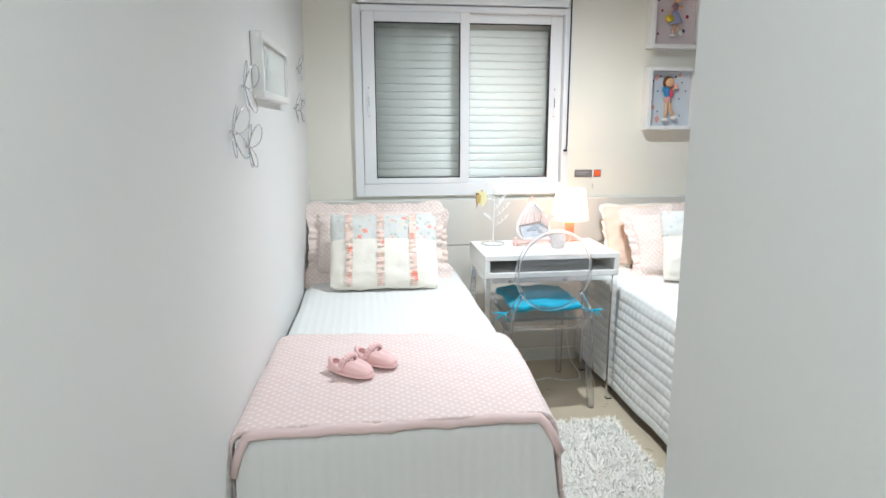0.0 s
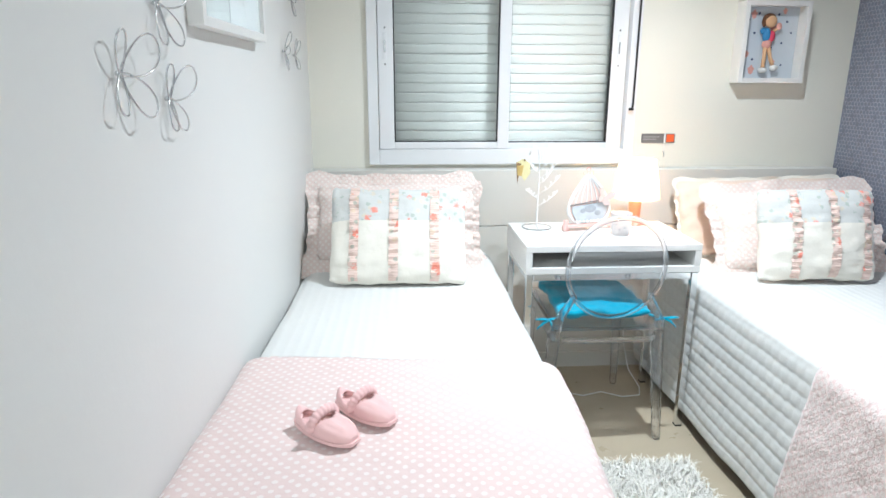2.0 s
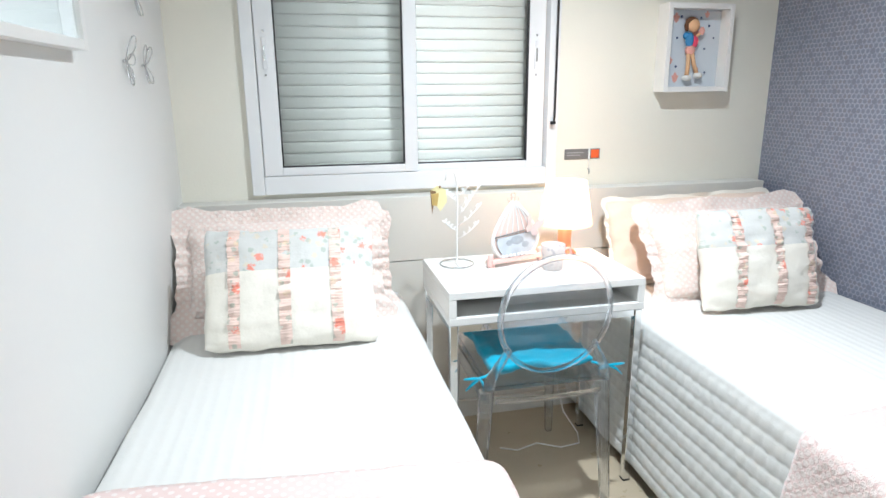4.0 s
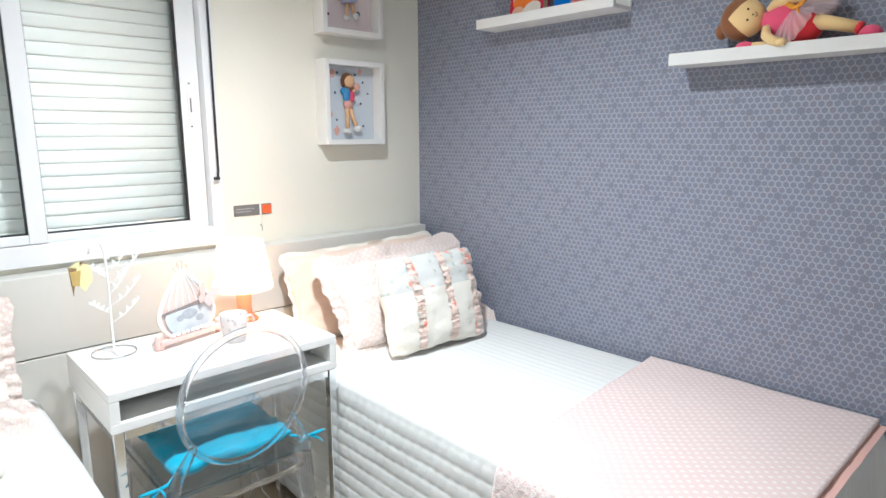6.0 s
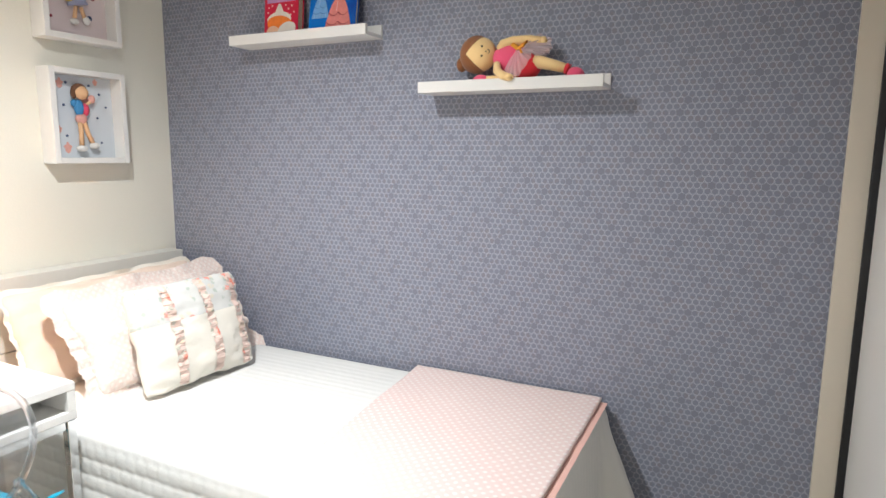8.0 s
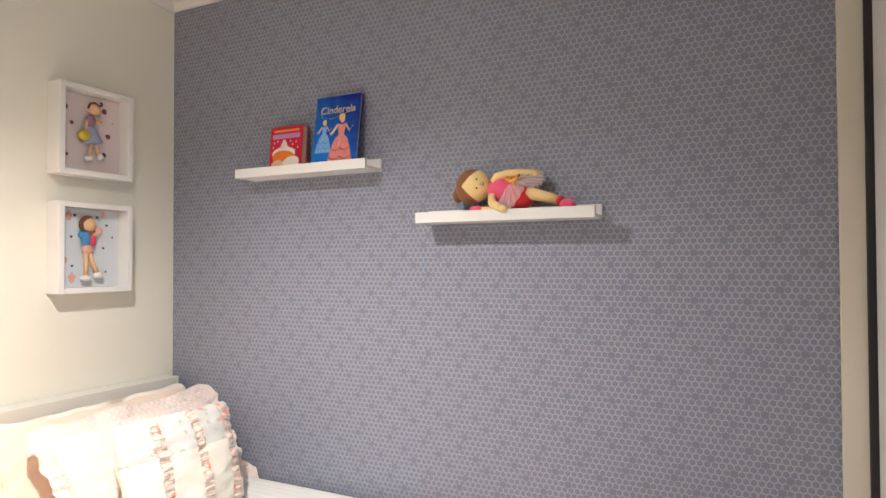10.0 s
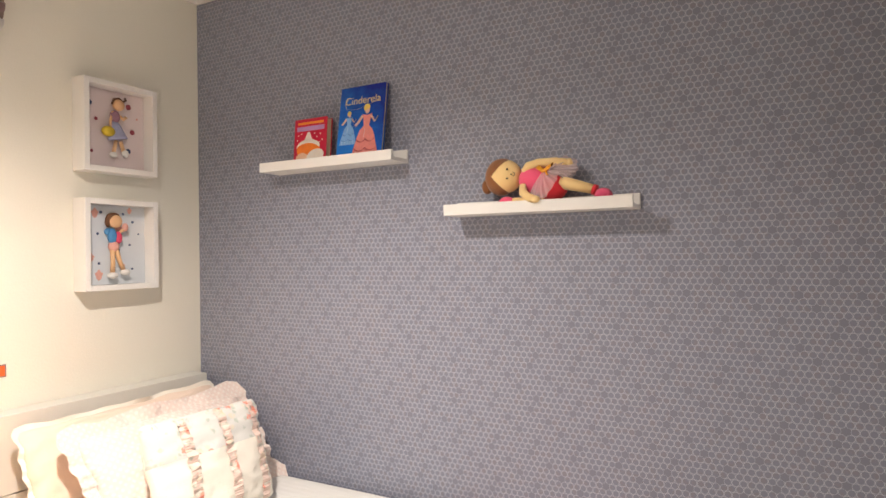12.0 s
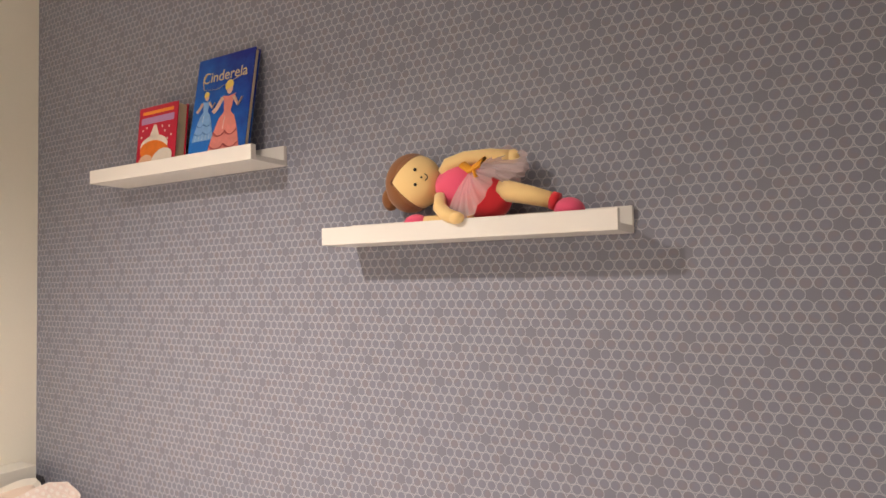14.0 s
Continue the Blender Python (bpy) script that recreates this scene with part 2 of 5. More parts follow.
def join(bm, own):
    if bm is None:
        return own
    me = bpy.data.meshes.new("tmp")
    own.to_mesh(me)
    own.free()
    bm.from_mesh(me)
    bpy.data.meshes.remove(me)
    return bm


def move(bm, m):
    bmesh.ops.transform(bm, matrix=m, verts=bm.verts[:])
    return bm


def lathe(profile, n=32, bm=None, mat=0, cap=True):
    """Turns (radius, height) pairs round z."""
    own = bmesh.new()
    rings = [[own.verts.new((r * math.cos(2 * math.pi * i / n), r * math.sin(2 * math.pi * i / n), z)) for i in range(n)] for r, z in profile]
    for a, b in zip(rings, rings[1:]):
        for i in range(n):
            own.faces.new((a[i], a[(i + 1) % n], b[(i + 1) % n], b[i]))
    if cap:
        own.faces.new(rings[0][::-1])
        own.faces.new(rings[-1])
    for f in own.faces:
        f.material_index, f.smooth = mat, True
    return join(bm, own)


def tube(points, radius, n=8, closed=False, bm=None, mat=0, flat=1.0):
    """A round bar along points; radius may be one number or one a point."""
    own = bmesh.new()
    pts = [Vector(p) for p in points]
    k = len(pts)
    rad = radius if isinstance(radius, (list, tuple)) else [radius] * k
    up, rings = None, []
    for i, p in enumerate(pts):
        a, b = (pts[i - 1], pts[(i + 1) % k]) if closed else (pts[max(i - 1, 0)], pts[min(i + 1, k - 1)])
        d = (b - a).normalized()
        if up is None:
            up = d.orthogonal().normalized()
        up = (up - d * up.dot(d)).normalized()
        side = d.cross(up)
        rings.append([own.verts.new(p + (up * math.cos(2 * math.pi * j / n) + side * math.sin(2 * math.pi * j / n) * flat) * rad[i]) for j in range(n)])
    for i in range(k if closed else k - 1):
        a, b = rings[i], rings[(i + 1) % k]
        for j in range(n):
            own.faces.new((a[j], a[(j + 1) % n], b[(j + 1) % n], b[j]))
    if not closed:
        own.faces.new(rings[0][::-1])
        own.faces.new(rings[-1])
    for f in own.faces:
        f.material_index, f.smooth = mat, True
    return join(bm, own)


def blob(c, r, bm=None, mat=0, seg=16, m=None):
    """An ellipsoid with radii r round c."""
    own = bmesh.new()
    bmesh.ops.create_uvsphere(own, u_segments=seg, v_segments=seg // 2 + 2, radius=1)
    t = Matrix.Translation(c) @ (m or Matrix.Identity(4)) @ Matrix.Diagonal((*r, 1))
    move(own, t)
    for f in own.faces:
        f.material_index, f.smooth = mat, True
    return join(bm, own)


def plate(outline, depth, bm=None, mat=0, m=None):
    """A flat shape in x and z with thickness depth towards -y."""
    own = bmesh.new()
    face = own.faces.new([own.verts.new((x, 0, z)) for x, z in outline])
    out = bmesh.ops.extrude_face_region(own, geom=[face])
    for v in out["geom"]:
        if isinstance(v, bmesh.types.BMVert):
            v.co.y -= depth
    if m:
        move(own, m)
    for f in own.faces:
        f.material_index = mat
    return join(bm, own)


def rounded(points, r, n=6, step=0.012):
    """Rounds the corners of an open polyline of 2D points and samples it at about step metres."""
    pts = [Vector(p) for p in points]
    out = [pts[0]]
    for a, b, c in zip(pts, pts[1:], pts[2:]):
        u, v = (a - b).normalized(), (c - b).normalized()
        for i in range(n + 1):
            k = i / n
            p, q = b + u * r * (1 - k), b + v * r * k
            out.append(p * (1 - k) + q * k)
    out.append(pts[-1])
    fine = []
    for a, b in zip(out, out[1:]):
        steps = max(1, int((b - a).length / step))
        fine += [a.lerp(b, i / steps) for i in range(steps)]
    return fine + [out[-1]]


def sheet(profile, along, place, disp=None, edge=None):
    """Cloth: a 2D profile carried along a line. place(a, b, t) gives the 3D point of profile point (a, b) at t;
    disp(s, t) lifts it off the profile; edge(s, t) shifts t. UV is in metres."""
    own = bmesh.new()
    uv = own.loops.layers.uv.new("UVMap")
    s, arc = [0.0], 0
    for a, b in zip(profile, profile[1:]):
        arc += (b - a).length
        s.append(arc)
    grid, marks = [], {}
    for i, p in enumerate(profile):
        d = (profile[min(i + 1, len(profile) - 1)] - profile[max(i - 1, 0)]).normalized()
        nrm = Vector((-d.y, d.x))
        row = []
        for t in along:
            tt = edge(s[i], t) if edge else t
            q = p + nrm * (disp(s[i], tt) if disp else 0)
            v = own.verts.new(place(q.x, q.y, tt))
            marks[v] = (s[i], tt)
            row.append(v)
        grid.append(row)
    for a, b in zip(grid, grid[1:]):
        for j in range(len(along) - 1):
            f = own.faces.new((a[j], a[j + 1], b[j + 1], b[j]))
            f.smooth = True
            for l in f.loops:
                l[uv].uv = marks[l.vert]
    return own


def span(a, b, step):
    n = max(1, int(abs(b - a) / step))
    return [a + (b - a) * i / n for i in range(n + 1)]


def thicken(ob, t, offset=-1.0):
    mod = ob.modifiers.new("thickness", "SOLIDIFY")
    mod.thickness, mod.offset = t, offset
    return ob


def wave(x, y, z=0.0):
    return noise.noise(Vector((x, y, z)))


# ---- the room ----
WX1, WY1 = 2.13, 3.68
NY = 1.147          # the wardrobe's front
HX = 0.47           # the hall's right wall
HB = -1.25          # the hall's end


def left_x(y):
    return -0.431 + 0.0321 * y


part("floor", box(-0.7, 2.35, HB - 0.1, 3.9, -0.12, 0.0), FLOOR_M).update_tag()
tagged(bpy.data.objects["floor"], "beige polished floor with soft mottling", "floor", kind="structure")

bm = box(-0.7, 2.35, HB - 0.1, 3.9, CEIL, CEIL + 0.12)
tagged(part("ceiling", bm, CEILING_M), "plain white painted ceiling", "ceiling", kind="structure")

# left wall, a slab that leans a little off the grid
bm = bmesh.new()
q = [(left_x(HB), HB), (left_x(3.9), 3.9), (-0.7, 3.9), (-0.7, HB)]
lo, hi = [bm.verts.new((x, y, 0)) for x, y in q], [bm.verts.new((x, y, CEIL)) for x, y in q]
bm.faces.new(lo), bm.faces.new(hi)
for i in range(4):
    bm.faces.new((lo[i], lo[(i + 1) % 4], hi[(i + 1) % 4], hi[i]))
tagged(part("wall_west", bm, WHITE_WALL), "smooth white painted wall beside the bed", "wall", kind="structure")

# window opening in the north wall
OX0, OX1, OZ0, OZ1 = -0.036, 1.117, 1.0, 2.16
bm = box(-0.6, OX0, WY1, 3.86, 0, CEIL)
box(OX1, 2.35, WY1, 3.86, 0, CEIL, bm=bm)
box(OX0, OX1, WY1, 3.86, 0, OZ0, bm=bm)
box(OX0, OX1, WY1, 3.86, OZ1, CEIL, bm=bm)
tagged(part("wall_north", bm, BEIGE_WALL), "cream wall with the window and picture boxes", "wall", kind="structure")

tagged(part("wall_east", box(WX1, 2.35, HB, WY1, 0, CEIL), PAPER), "blue-grey wallpaper with small ringed dots", "wall", kind="structure")
tagged(part("wall_hall", box(HX, HX + 0.09, HB, NY, 0, CEIL, 0.003), WHITE_WALL), "white painted wall of the narrow entrance", "wall", kind="structure")
tagged(part("wall_south", box(-0.7, HX, HB - 0.1, HB, 0, CEIL), WHITE_WALL), "plain white wall that ends the entrance", "wall", kind="structure")

# cornice
def cornice(name, pts):
    bm = bmesh.new()
    prof = [(0, 0), (0.012, 0.0), (0.016, 0.008), (0.03, 0.026), (0.052, 0.038), (0.056, 0.05), (0, 0.05)]
    (xa, ya), (xb, yb), (nx, ny) = pts
    ends = []
    for x, y in ((xa, ya), (xb, yb)):
        ends.append([bm.verts.new((x + nx * a, y + ny * a, CEIL - 0.05 + b)) for a, b in prof])
    k = len(prof)
    for i in range(k):
        bm.faces.new((ends[0][i], ends[0][(i + 1) % k], ends[1][(i + 1) % k], ends[1][i]))
    bm.faces.new(ends[0]), bm.faces.new(ends[1])
    tagged(part(name, bm, CEILING_M), "white moulded ceiling cornice", "cornice", kind="structure")


cornice("trim_north", ((-0.34, WY1), (WX1, WY1), (0, -1)))
cornice("trim_east", ((WX1, NY), (WX1, WY1), (-1, 0)))
cornice("trim_west", ((left_x(NY), NY), (left_x(WY1), WY1), (1, 0)))

# wardrobe that closes the room behind the camera
wardrobe = thing("wardrobe", pose(1.3, 1.0, 0), "built-in wardrobe with white sliding doors and a black profile", "wardrobe")


def wpart(name, bm, m, label="", parent=None):
    return part(name, move(bm, pose(-1.3, -1.0, 0)), m, parent or wardrobe, label)


wpart("side_panel", box(2.112, 2.128, 0.45, NY, 0, CEIL - 0.052, 0.002), JAMB_M, "cream wood-grained side panel")
wpart("black_profile", box(2.098, 2.111, 1.066, 1.0885, 0.02, CEIL - 0.052, 0.002), GASKET, "thin black metal door profile")
d1 = wpart("sliding_door", box(1.30, 2.096, 1.045, 1.07, 0.03, CEIL - 0.09, 0.003), LACQUER)
d2 = wpart("sliding_door", box(HX + 0.092, 1.31, 1.012, 1.04, 0.03, CEIL - 0.09, 0.003), LACQUER)
wpart("head_rail", box(HX + 0.092, 2.096, 0.98, 1.064, CEIL - 0.088, CEIL - 0.002, 0.002), LACQUER)
wpart("floor_track", box(HX + 0.092, 2.072, 0.99, 1.08, 0.001, 0.028, 0.002), LACQUER)
wpart("back_panel", box(HX + 0.092, 2.074, 0.45, 0.47, 0.001, CEIL - 0.01), LACQUER)

# skirting below the headboard panel
tagged(part("baseboard", box(HX, 1.3, 3.567, 3.581, 0.0, 0.075, 0.002), PANEL), "cream skirting at the foot of the panel", "baseboard", kind="structure")

# ---- window ----
window = thing("window_1", pose(0.533, WY1, 1.0), "white aluminium sliding window with closed roller shutter", "window", kind="structure")


def win(name, bm, m, label="", parent=None):
    return part(name, move(bm, pose(-0.533, -WY1, -1.0)), m, parent or window, label)


FX0, FX1, FZ0, FZ1 = -0.060, 1.140, 0.967, 1.972
YF = 3.655
bm = box(FX0, FX0 + 0.045, YF, 3.70, FZ0, FZ1, 0.003)
box(FX1 - 0.045, FX1, YF, 3.70, FZ0, FZ1, 0.003, bm)
box(FX0 + 0.045, FX1 - 0.045, YF, 3.70, FZ0, FZ0 + 0.068, 0.003, bm)
box(FX0 + 0.045, FX1 - 0.045, YF, 3.70, FZ1 - 0.03, FZ1, 0.003, bm)
win("window_frame", bm, ALU)
win("shutter_box", box(-0.03, 1.113, 3.648, 3.76, 1.979, 2.155, 0.006), ALU, "white shutter box above the panes")


def sash(x0, x1, z0, z1, y, panex0, panex1, panez0, panez1):
    b = box(x0, panex0, y, y + 0.03, z0, z1, 0.003)
    box(panex1, x1, y, y + 0.03, z0, z1, 0.003, b)
    box(panex0, panex1, y, y + 0.03, z0, panez0, 0.003, b)
    box(panex0, panex1, y, y + 0.03, panez1, z1, 0.003, b)
    s = win("sash", b, ALU)
    g = box(panex0 - 0.002, panex0 + 0.005, y + 0.003, y + 0.02, panez0, panez1)
    box(panex1 - 0.005, panex1 + 0.002, y + 0.003, y + 0.02, panez0, panez1, bm=g)
    box(panex0, panex1, y + 0.003, y + 0.02, panez0 - 0.002, panez0 + 0.005, bm=g)
    box(panex0, panex1, y + 0.003, y + 0.02, panez1 - 0.005, panez1 + 0.002, bm=g)
    win("gasket", g, GASKET, "black rubber seal", s)
    p = win("pane", box(panex0, panex1, y + 0.013, y + 0.017, panez0, panez1), PANE_GLASS, "clear window glass", s)
    p.visible_shadow = False
    return s


s1 = sash(-0.012, 0.567, 1.037, 1.942, 3.662, 0.054, 0.516, 1.067, 1.889)
s2 = sash(0.530, 1.094, 1.034, 1.942, 3.696, 0.569, 1.026, 1.061, 1.895)
for s, x in ((s1, 0.018), (s2, 1.056)):
    y = 3.66 if s is s1 else 3.694
    win("latch", box(x - 0.008, x + 0.008, y - 0.004, y + 0.004, 1.42, 1.53, 0.002), ALU, "slim white finger latch", s)
    b = box(x - 0.003, x + 0.003, y - 0.007, y, 1.45, 1.50, 0.001)
    for zz in (1.40, 1.55):
        move_b = lathe([(0.004, 0), (0.004, 0.003), (0.002, 0.004)], 10)
        join(b, move(move_b, pose(x, y + 0.001, zz, 90)))
    win("screw", b, WIRE, "", s)
# shutter slats
n_slats = 22
slat_prof = [(-0.0030 * (1 - (i / 8 - 1) ** 4), -0.0211 + 0.0422 * i / 16) for i in range(17)] + [(0.003, 0.0185), (0.003, -0.019)]
first = None
for i in range(n_slats):
    z = 1.045 + i * 0.0425
    if first is None:
        b = bmesh.new()
        ends = [[b.verts.new((x, yy, zz)) for yy, zz in slat_prof] for x in (-0.54, 0.54)]
        k = len(slat_prof)
        for j in range(k):
            b.faces.new((ends[0][j], ends[0][(j + 1) % k], ends[1][(j + 1) % k], ends[1][j]))
        b.faces.new(ends[0]), b.faces.new(ends[1])
        first = part("slat", b, SLAT_M, window, smooth=True)
        ob = first
    else:
        ob = new("slat", first.data)
        ob.parent = window
    ob.location = (0, 0.085 + 0.0008 * math.sin(i * 2.3), z - 1.0)
    ob.rotation_euler = (radians(0.35 * math.sin(i * 1.7) - 0.5), 0, radians(0.05 * math.sin(i)))
win("backing", box(OX0, OX1, 3.80, 3.82, 1.0, 2.16), SLAT_M)

# folded blind high over the window
blind = thing("window_blind", pose(0.53, 3.62, 2.2), "brown pleated fabric blind pulled up under a white rail", "blind")
part("head_rail", box(-0.78, 0.78, -0.045, 0.058, 0.222, 0.262, 0.006), LACQUER, blind, "white blind rail")
BROWN = [fabric("brown_blind_fabric", (0.20, 0.13, 0.10)), fabric("tan_blind_fabric", (0.36, 0.26, 0.16)), fabric("mauve_blind_fabric", (0.22, 0.13, 0.12))]
for i in range(9):
    z = 0.032 + i * 0.021
    b = tube([(x, -0.004 + 0.004 * math.sin(i * 2 + x * 3), z + 0.002 * math.sin(x * 5 + i)) for x in span(-0.776, 0.776, 0.06)], 0.0155 + 0.002 * math.sin(i * 1.9), 10, flat=2.1)
    part("fold", b, BROWN[(i * 2) % 3], blind)
part("bottom_bar", tube([(-0.779, -0.004, 0.012), (0.779, -0.004, 0.012)], 0.012, 10, flat=1.8), LACQUER, blind, "white bottom bar")
strap = part("blind_cord", tube([(1.121, 3.642, 2.20), (1.121, 3.640, 1.9), (1.120, 3.639, 1.5), (1.120, 3.640, 1.24), (1.117, 3.640, 1.215)], 0.0058, 8, flat=0.6), GASKET)
join_b = box(-0.015, 0.006, -0.006, 0.006, -0.006, 0.006, 0.002)
part("cord_end", move(join_b, pose(1.117, 3.640, 1.213)), GASKET, strap)
tagged(strap, "black blind cord hanging beside the window", "cord")
strap.parent = None

# ---- headboard panel ----
headboard = thing("headboard", pose(0.9, 3.62, 0), "long cream lacquered headboard panel along the wall", "headboard")
HBY = 3.585
part("lower_panel", move(box(-0.318, 2.083, HBY, 3.676, 0.001, 0.694, 0.002), pose(-0.9, -3.62, 0)), PANEL, headboard)
part("upper_panel", move(box(-0.318, 2.083, HBY, 3.676, 0.698, 0.950, 0.002), pose(-0.9, -3.62, 0)), PANEL, headboard)

# ---- beds ----
BTOP = 0.578


def quilt(row, amp):
    """Height of a channel-quilted cloth: rows of swells along t, pinched by short cross stitches."""
    def f(s, t):
        a = abs(math.sin(math.pi * s / row)) ** 0.34
        c = 0.42 + 0.58 * abs(math.sin(math.pi * (t + 0.02 * math.floor(s / row)) / 0.042)) ** 0.35
        return amp * a * c + 0.003 * wave(s * 9, t * 9)
    return f


# bed beside the white wall
def skew(a, y):
    """Lets the bed beside the white wall follow that wall and narrow a little at its foot."""
    foot = min(1.0, max(0.0, (2.15 - y) / 0.45))
    return a + (left_x(y) - left_x(2.6)) * (0.480 - a) / 0.83 - 0.034 * foot * max(0.0, a) / 0.48


bed_l = thing("bed", pose(0.06, 2.64, 0), "single bed under a smooth white bedspread", "bed", "single beds")
off = pose(-0.06, -2.64, 0)
XL, XR, YN, YH = left_x(2.6) + 0.012, 0.480, 1.712, HBY - 0.004
prof = rounded([(XL, BTOP - 0.14), (XL + 0.004, BTOP), (XR, BTOP), (XR + 0.02, 0.04)], 0.05)
b = sheet(prof, span(YN, YH, 0.03), lambda a, z, t: (skew(a, t), t, z), lambda s, t: 0.004 * wave(s * 5, t * 4, 2) + 0.0012 * math.sin(s * 62 * math.pi))
spread = part("bedspread", move(b, off), COVER, bed_l)
prof = rounded([(YN + 0.22, BTOP + 0.0005), (YN, BTOP + 0.0005), (YN - 0.05, 0.02)], 0.045)


def fold_l(s, t):
    k = max(0.0, s - 0.22)
    return -k * (0.045 * math.exp(-((t - XR + 0.06) / 0.07) ** 2) + 0.02 * wave(t * 7, 3.3) + 0.03 * math.exp(-((t - XL) / 0.05) ** 2)) + 0.002 * wave(s * 12, t * 12)


b = sheet(prof, span(XL, XR + 0.005, 0.02), lambda a, z, t: (skew(t, YN) + 0.10 * max(0, (BTOP - 0.03 - z)) * max(0.0, (t - 0.25) / 0.25), a, z), lambda s, t: fold_l(s, t))
part("foot_drape", move(b, off), COVER, bed_l)
part("base", move(box(XL + 0.04, XR - 0.06, YN + 0.06, YH, 0.001, 0.30), off), DARK, bed_l)
part("mattress", move(box(XL + 0.012, XR - 0.048, YN + 0.02, YH - 0.004, 0.31, BTOP - 0.012, 0.03), off), COVER, bed_l)

# bed beside the blue wall, quilted cover
bed_r = thing("bed", pose(1.66, 2.64, 0), "single bed under a white channel-quilted bedspread", "bed", "single beds")
off = pose(-1.66, -2.64, 0)
RX0, RX1, RYN = 1.228, 2.112, 1.735
prof = rounded([(RX0 - 0.034, 0.045), (RX0, BTOP), (RX1, BTOP), (RX1 + 0.002, BTOP - 0.14)], 0.045, step=0.005)
q_fun = quilt(0.0455, 0.0052)


def quilt_r(s, t):
    k = 1.0 if s < 0.56 else max(0.15, 1 - (s - 0.56) * 7)
    lift = 0.012 * max(0.0, 0.3 - s) * math.sin(t * 14)
    return q_fun(s, t) * k + lift


b = sheet(prof, span(RYN, YH, 0.007), lambda a, z, t: (a, t, z), quilt_r)
for f in b.faces:
    f.material_index = 1 if f.calc_center_median().z < BTOP - 0.03 else 0
part("bedspread", move(b, off), [COVER, COVER_SIDE], bed_r)
prof = rounded([(RYN + 0.2, BTOP + 0.002), (RYN, BTOP + 0.002), (RYN - 0.03, 0.04)], 0.04)


def fold_r(s, t):
    k = max(0.0, s - 0.2)
    return -k * (0.36 * math.exp(-((t - 2.07) / 0.05) ** 2) + 0.10 * math.exp(-((t - 1.25) / 0.05) ** 2) + 0.03 * wave(t * 6, 8)) + 0.002 * wave(s * 12, t * 12)


b = sheet(prof, span(RX0 - 0.008, RX1, 0.014), lambda a, z, t: (t, a, z), fold_r)
part("foot_drape", move(b, off), COVER, bed_r)
part("base", move(box(RX0 + 0.05, RX1 - 0.03, RYN + 0.06, YH, 0.001, 0.30), off), DARK, bed_r)
part("mattress", move(box(RX0 + 0.014, RX1 - 0.012, RYN + 0.02, YH - 0.004, 0.31, BTOP - 0.012, 0.03), off), COVER, bed_r)

# throws
prof = rounded([(XL - 0.018, BTOP - 0.22), (XL - 0.016, BTOP + 0.012), (XR + 0.016, BTOP + 0.012), (XR + 0.05, 0.33)], 0.055)


def throw_l_disp(s, t):
    return 0.004 * wave(s * 7, t * 7, 5) + 0.003 * wave(s * 23, t * 23) + 0.004


def throw_l_place(a, z, t):
    # the near end rolls over the foot of the bed
    d = YN - 0.012 - t
    a = skew(a, t)
    if d <= 0:
        return (a, t, z)
    r = 0.028
    ang = min(d / r, math.pi * 0.5)
    rest = max(0.0, d - r * ang)
    return (a, YN - 0.012 - r * math.sin(ang), z - r * (1 - math.cos(ang)) - rest)


b = sheet(prof, span(YN + 0.007, 2.435, 0.0125), throw_l_place, throw_l_disp, lambda s, t: t + (t - YN - 0.007) * (0.02 - 0.15 * max(0.0, s - 0.3)) * (0.9 if s < 1.2 else 1) - 0.012 * wave(s * 3, 0.5) * (1 if t < YN + 0.015 else 0.3))
throw_l = thicken(part("throw", b, PINK), 0.012)
tagged(throw_l, "dusty pink cotton throw with pale dots across the bed", "throw", "pink throws")

hem_pts = []
for i in range(46):
    k = i / 45
    x = (left_x(1.72) + 0.004) + k * (XR - 0.004 - left_x(1.72) - 0.004)
    drop = 0.10 * max(0.0, (k - 0.93) / 0.07) ** 1.6 + 0.10 * max(0.0, (0.05 - k) / 0.05) ** 1.6
    hem_pts.append((x, YN + 0.003 - 0.006 * wave(k * 9, 1.5) - 0.10 * drop, BTOP + 0.004 + 0.006 * wave(k * 7, 4.2) - drop))
hem = part("hem", tube(hem_pts, [0.0095 + 0.003 * wave(i * 0.5, 9.1) for i in range(46)], 10, flat=1.5), PINK_PLAIN, throw_l, "thick gathered hem")

prof = rounded([(RX0 - 0.052, 0.095), (RX0 - 0.016, BTOP + 0.014), (RX1, BTOP + 0.014)], 0.05)


def throw_r_disp(s, t):
    k = 1.0 if s < 0.5 else 0.25
    return k * (0.005 * abs(wave(s * 34, t * 34, 9)) + 0.004 * wave(s * 17, t * 17, 4)) + 0.004 * wave(s * 4, t * 4, 7) + 0.006


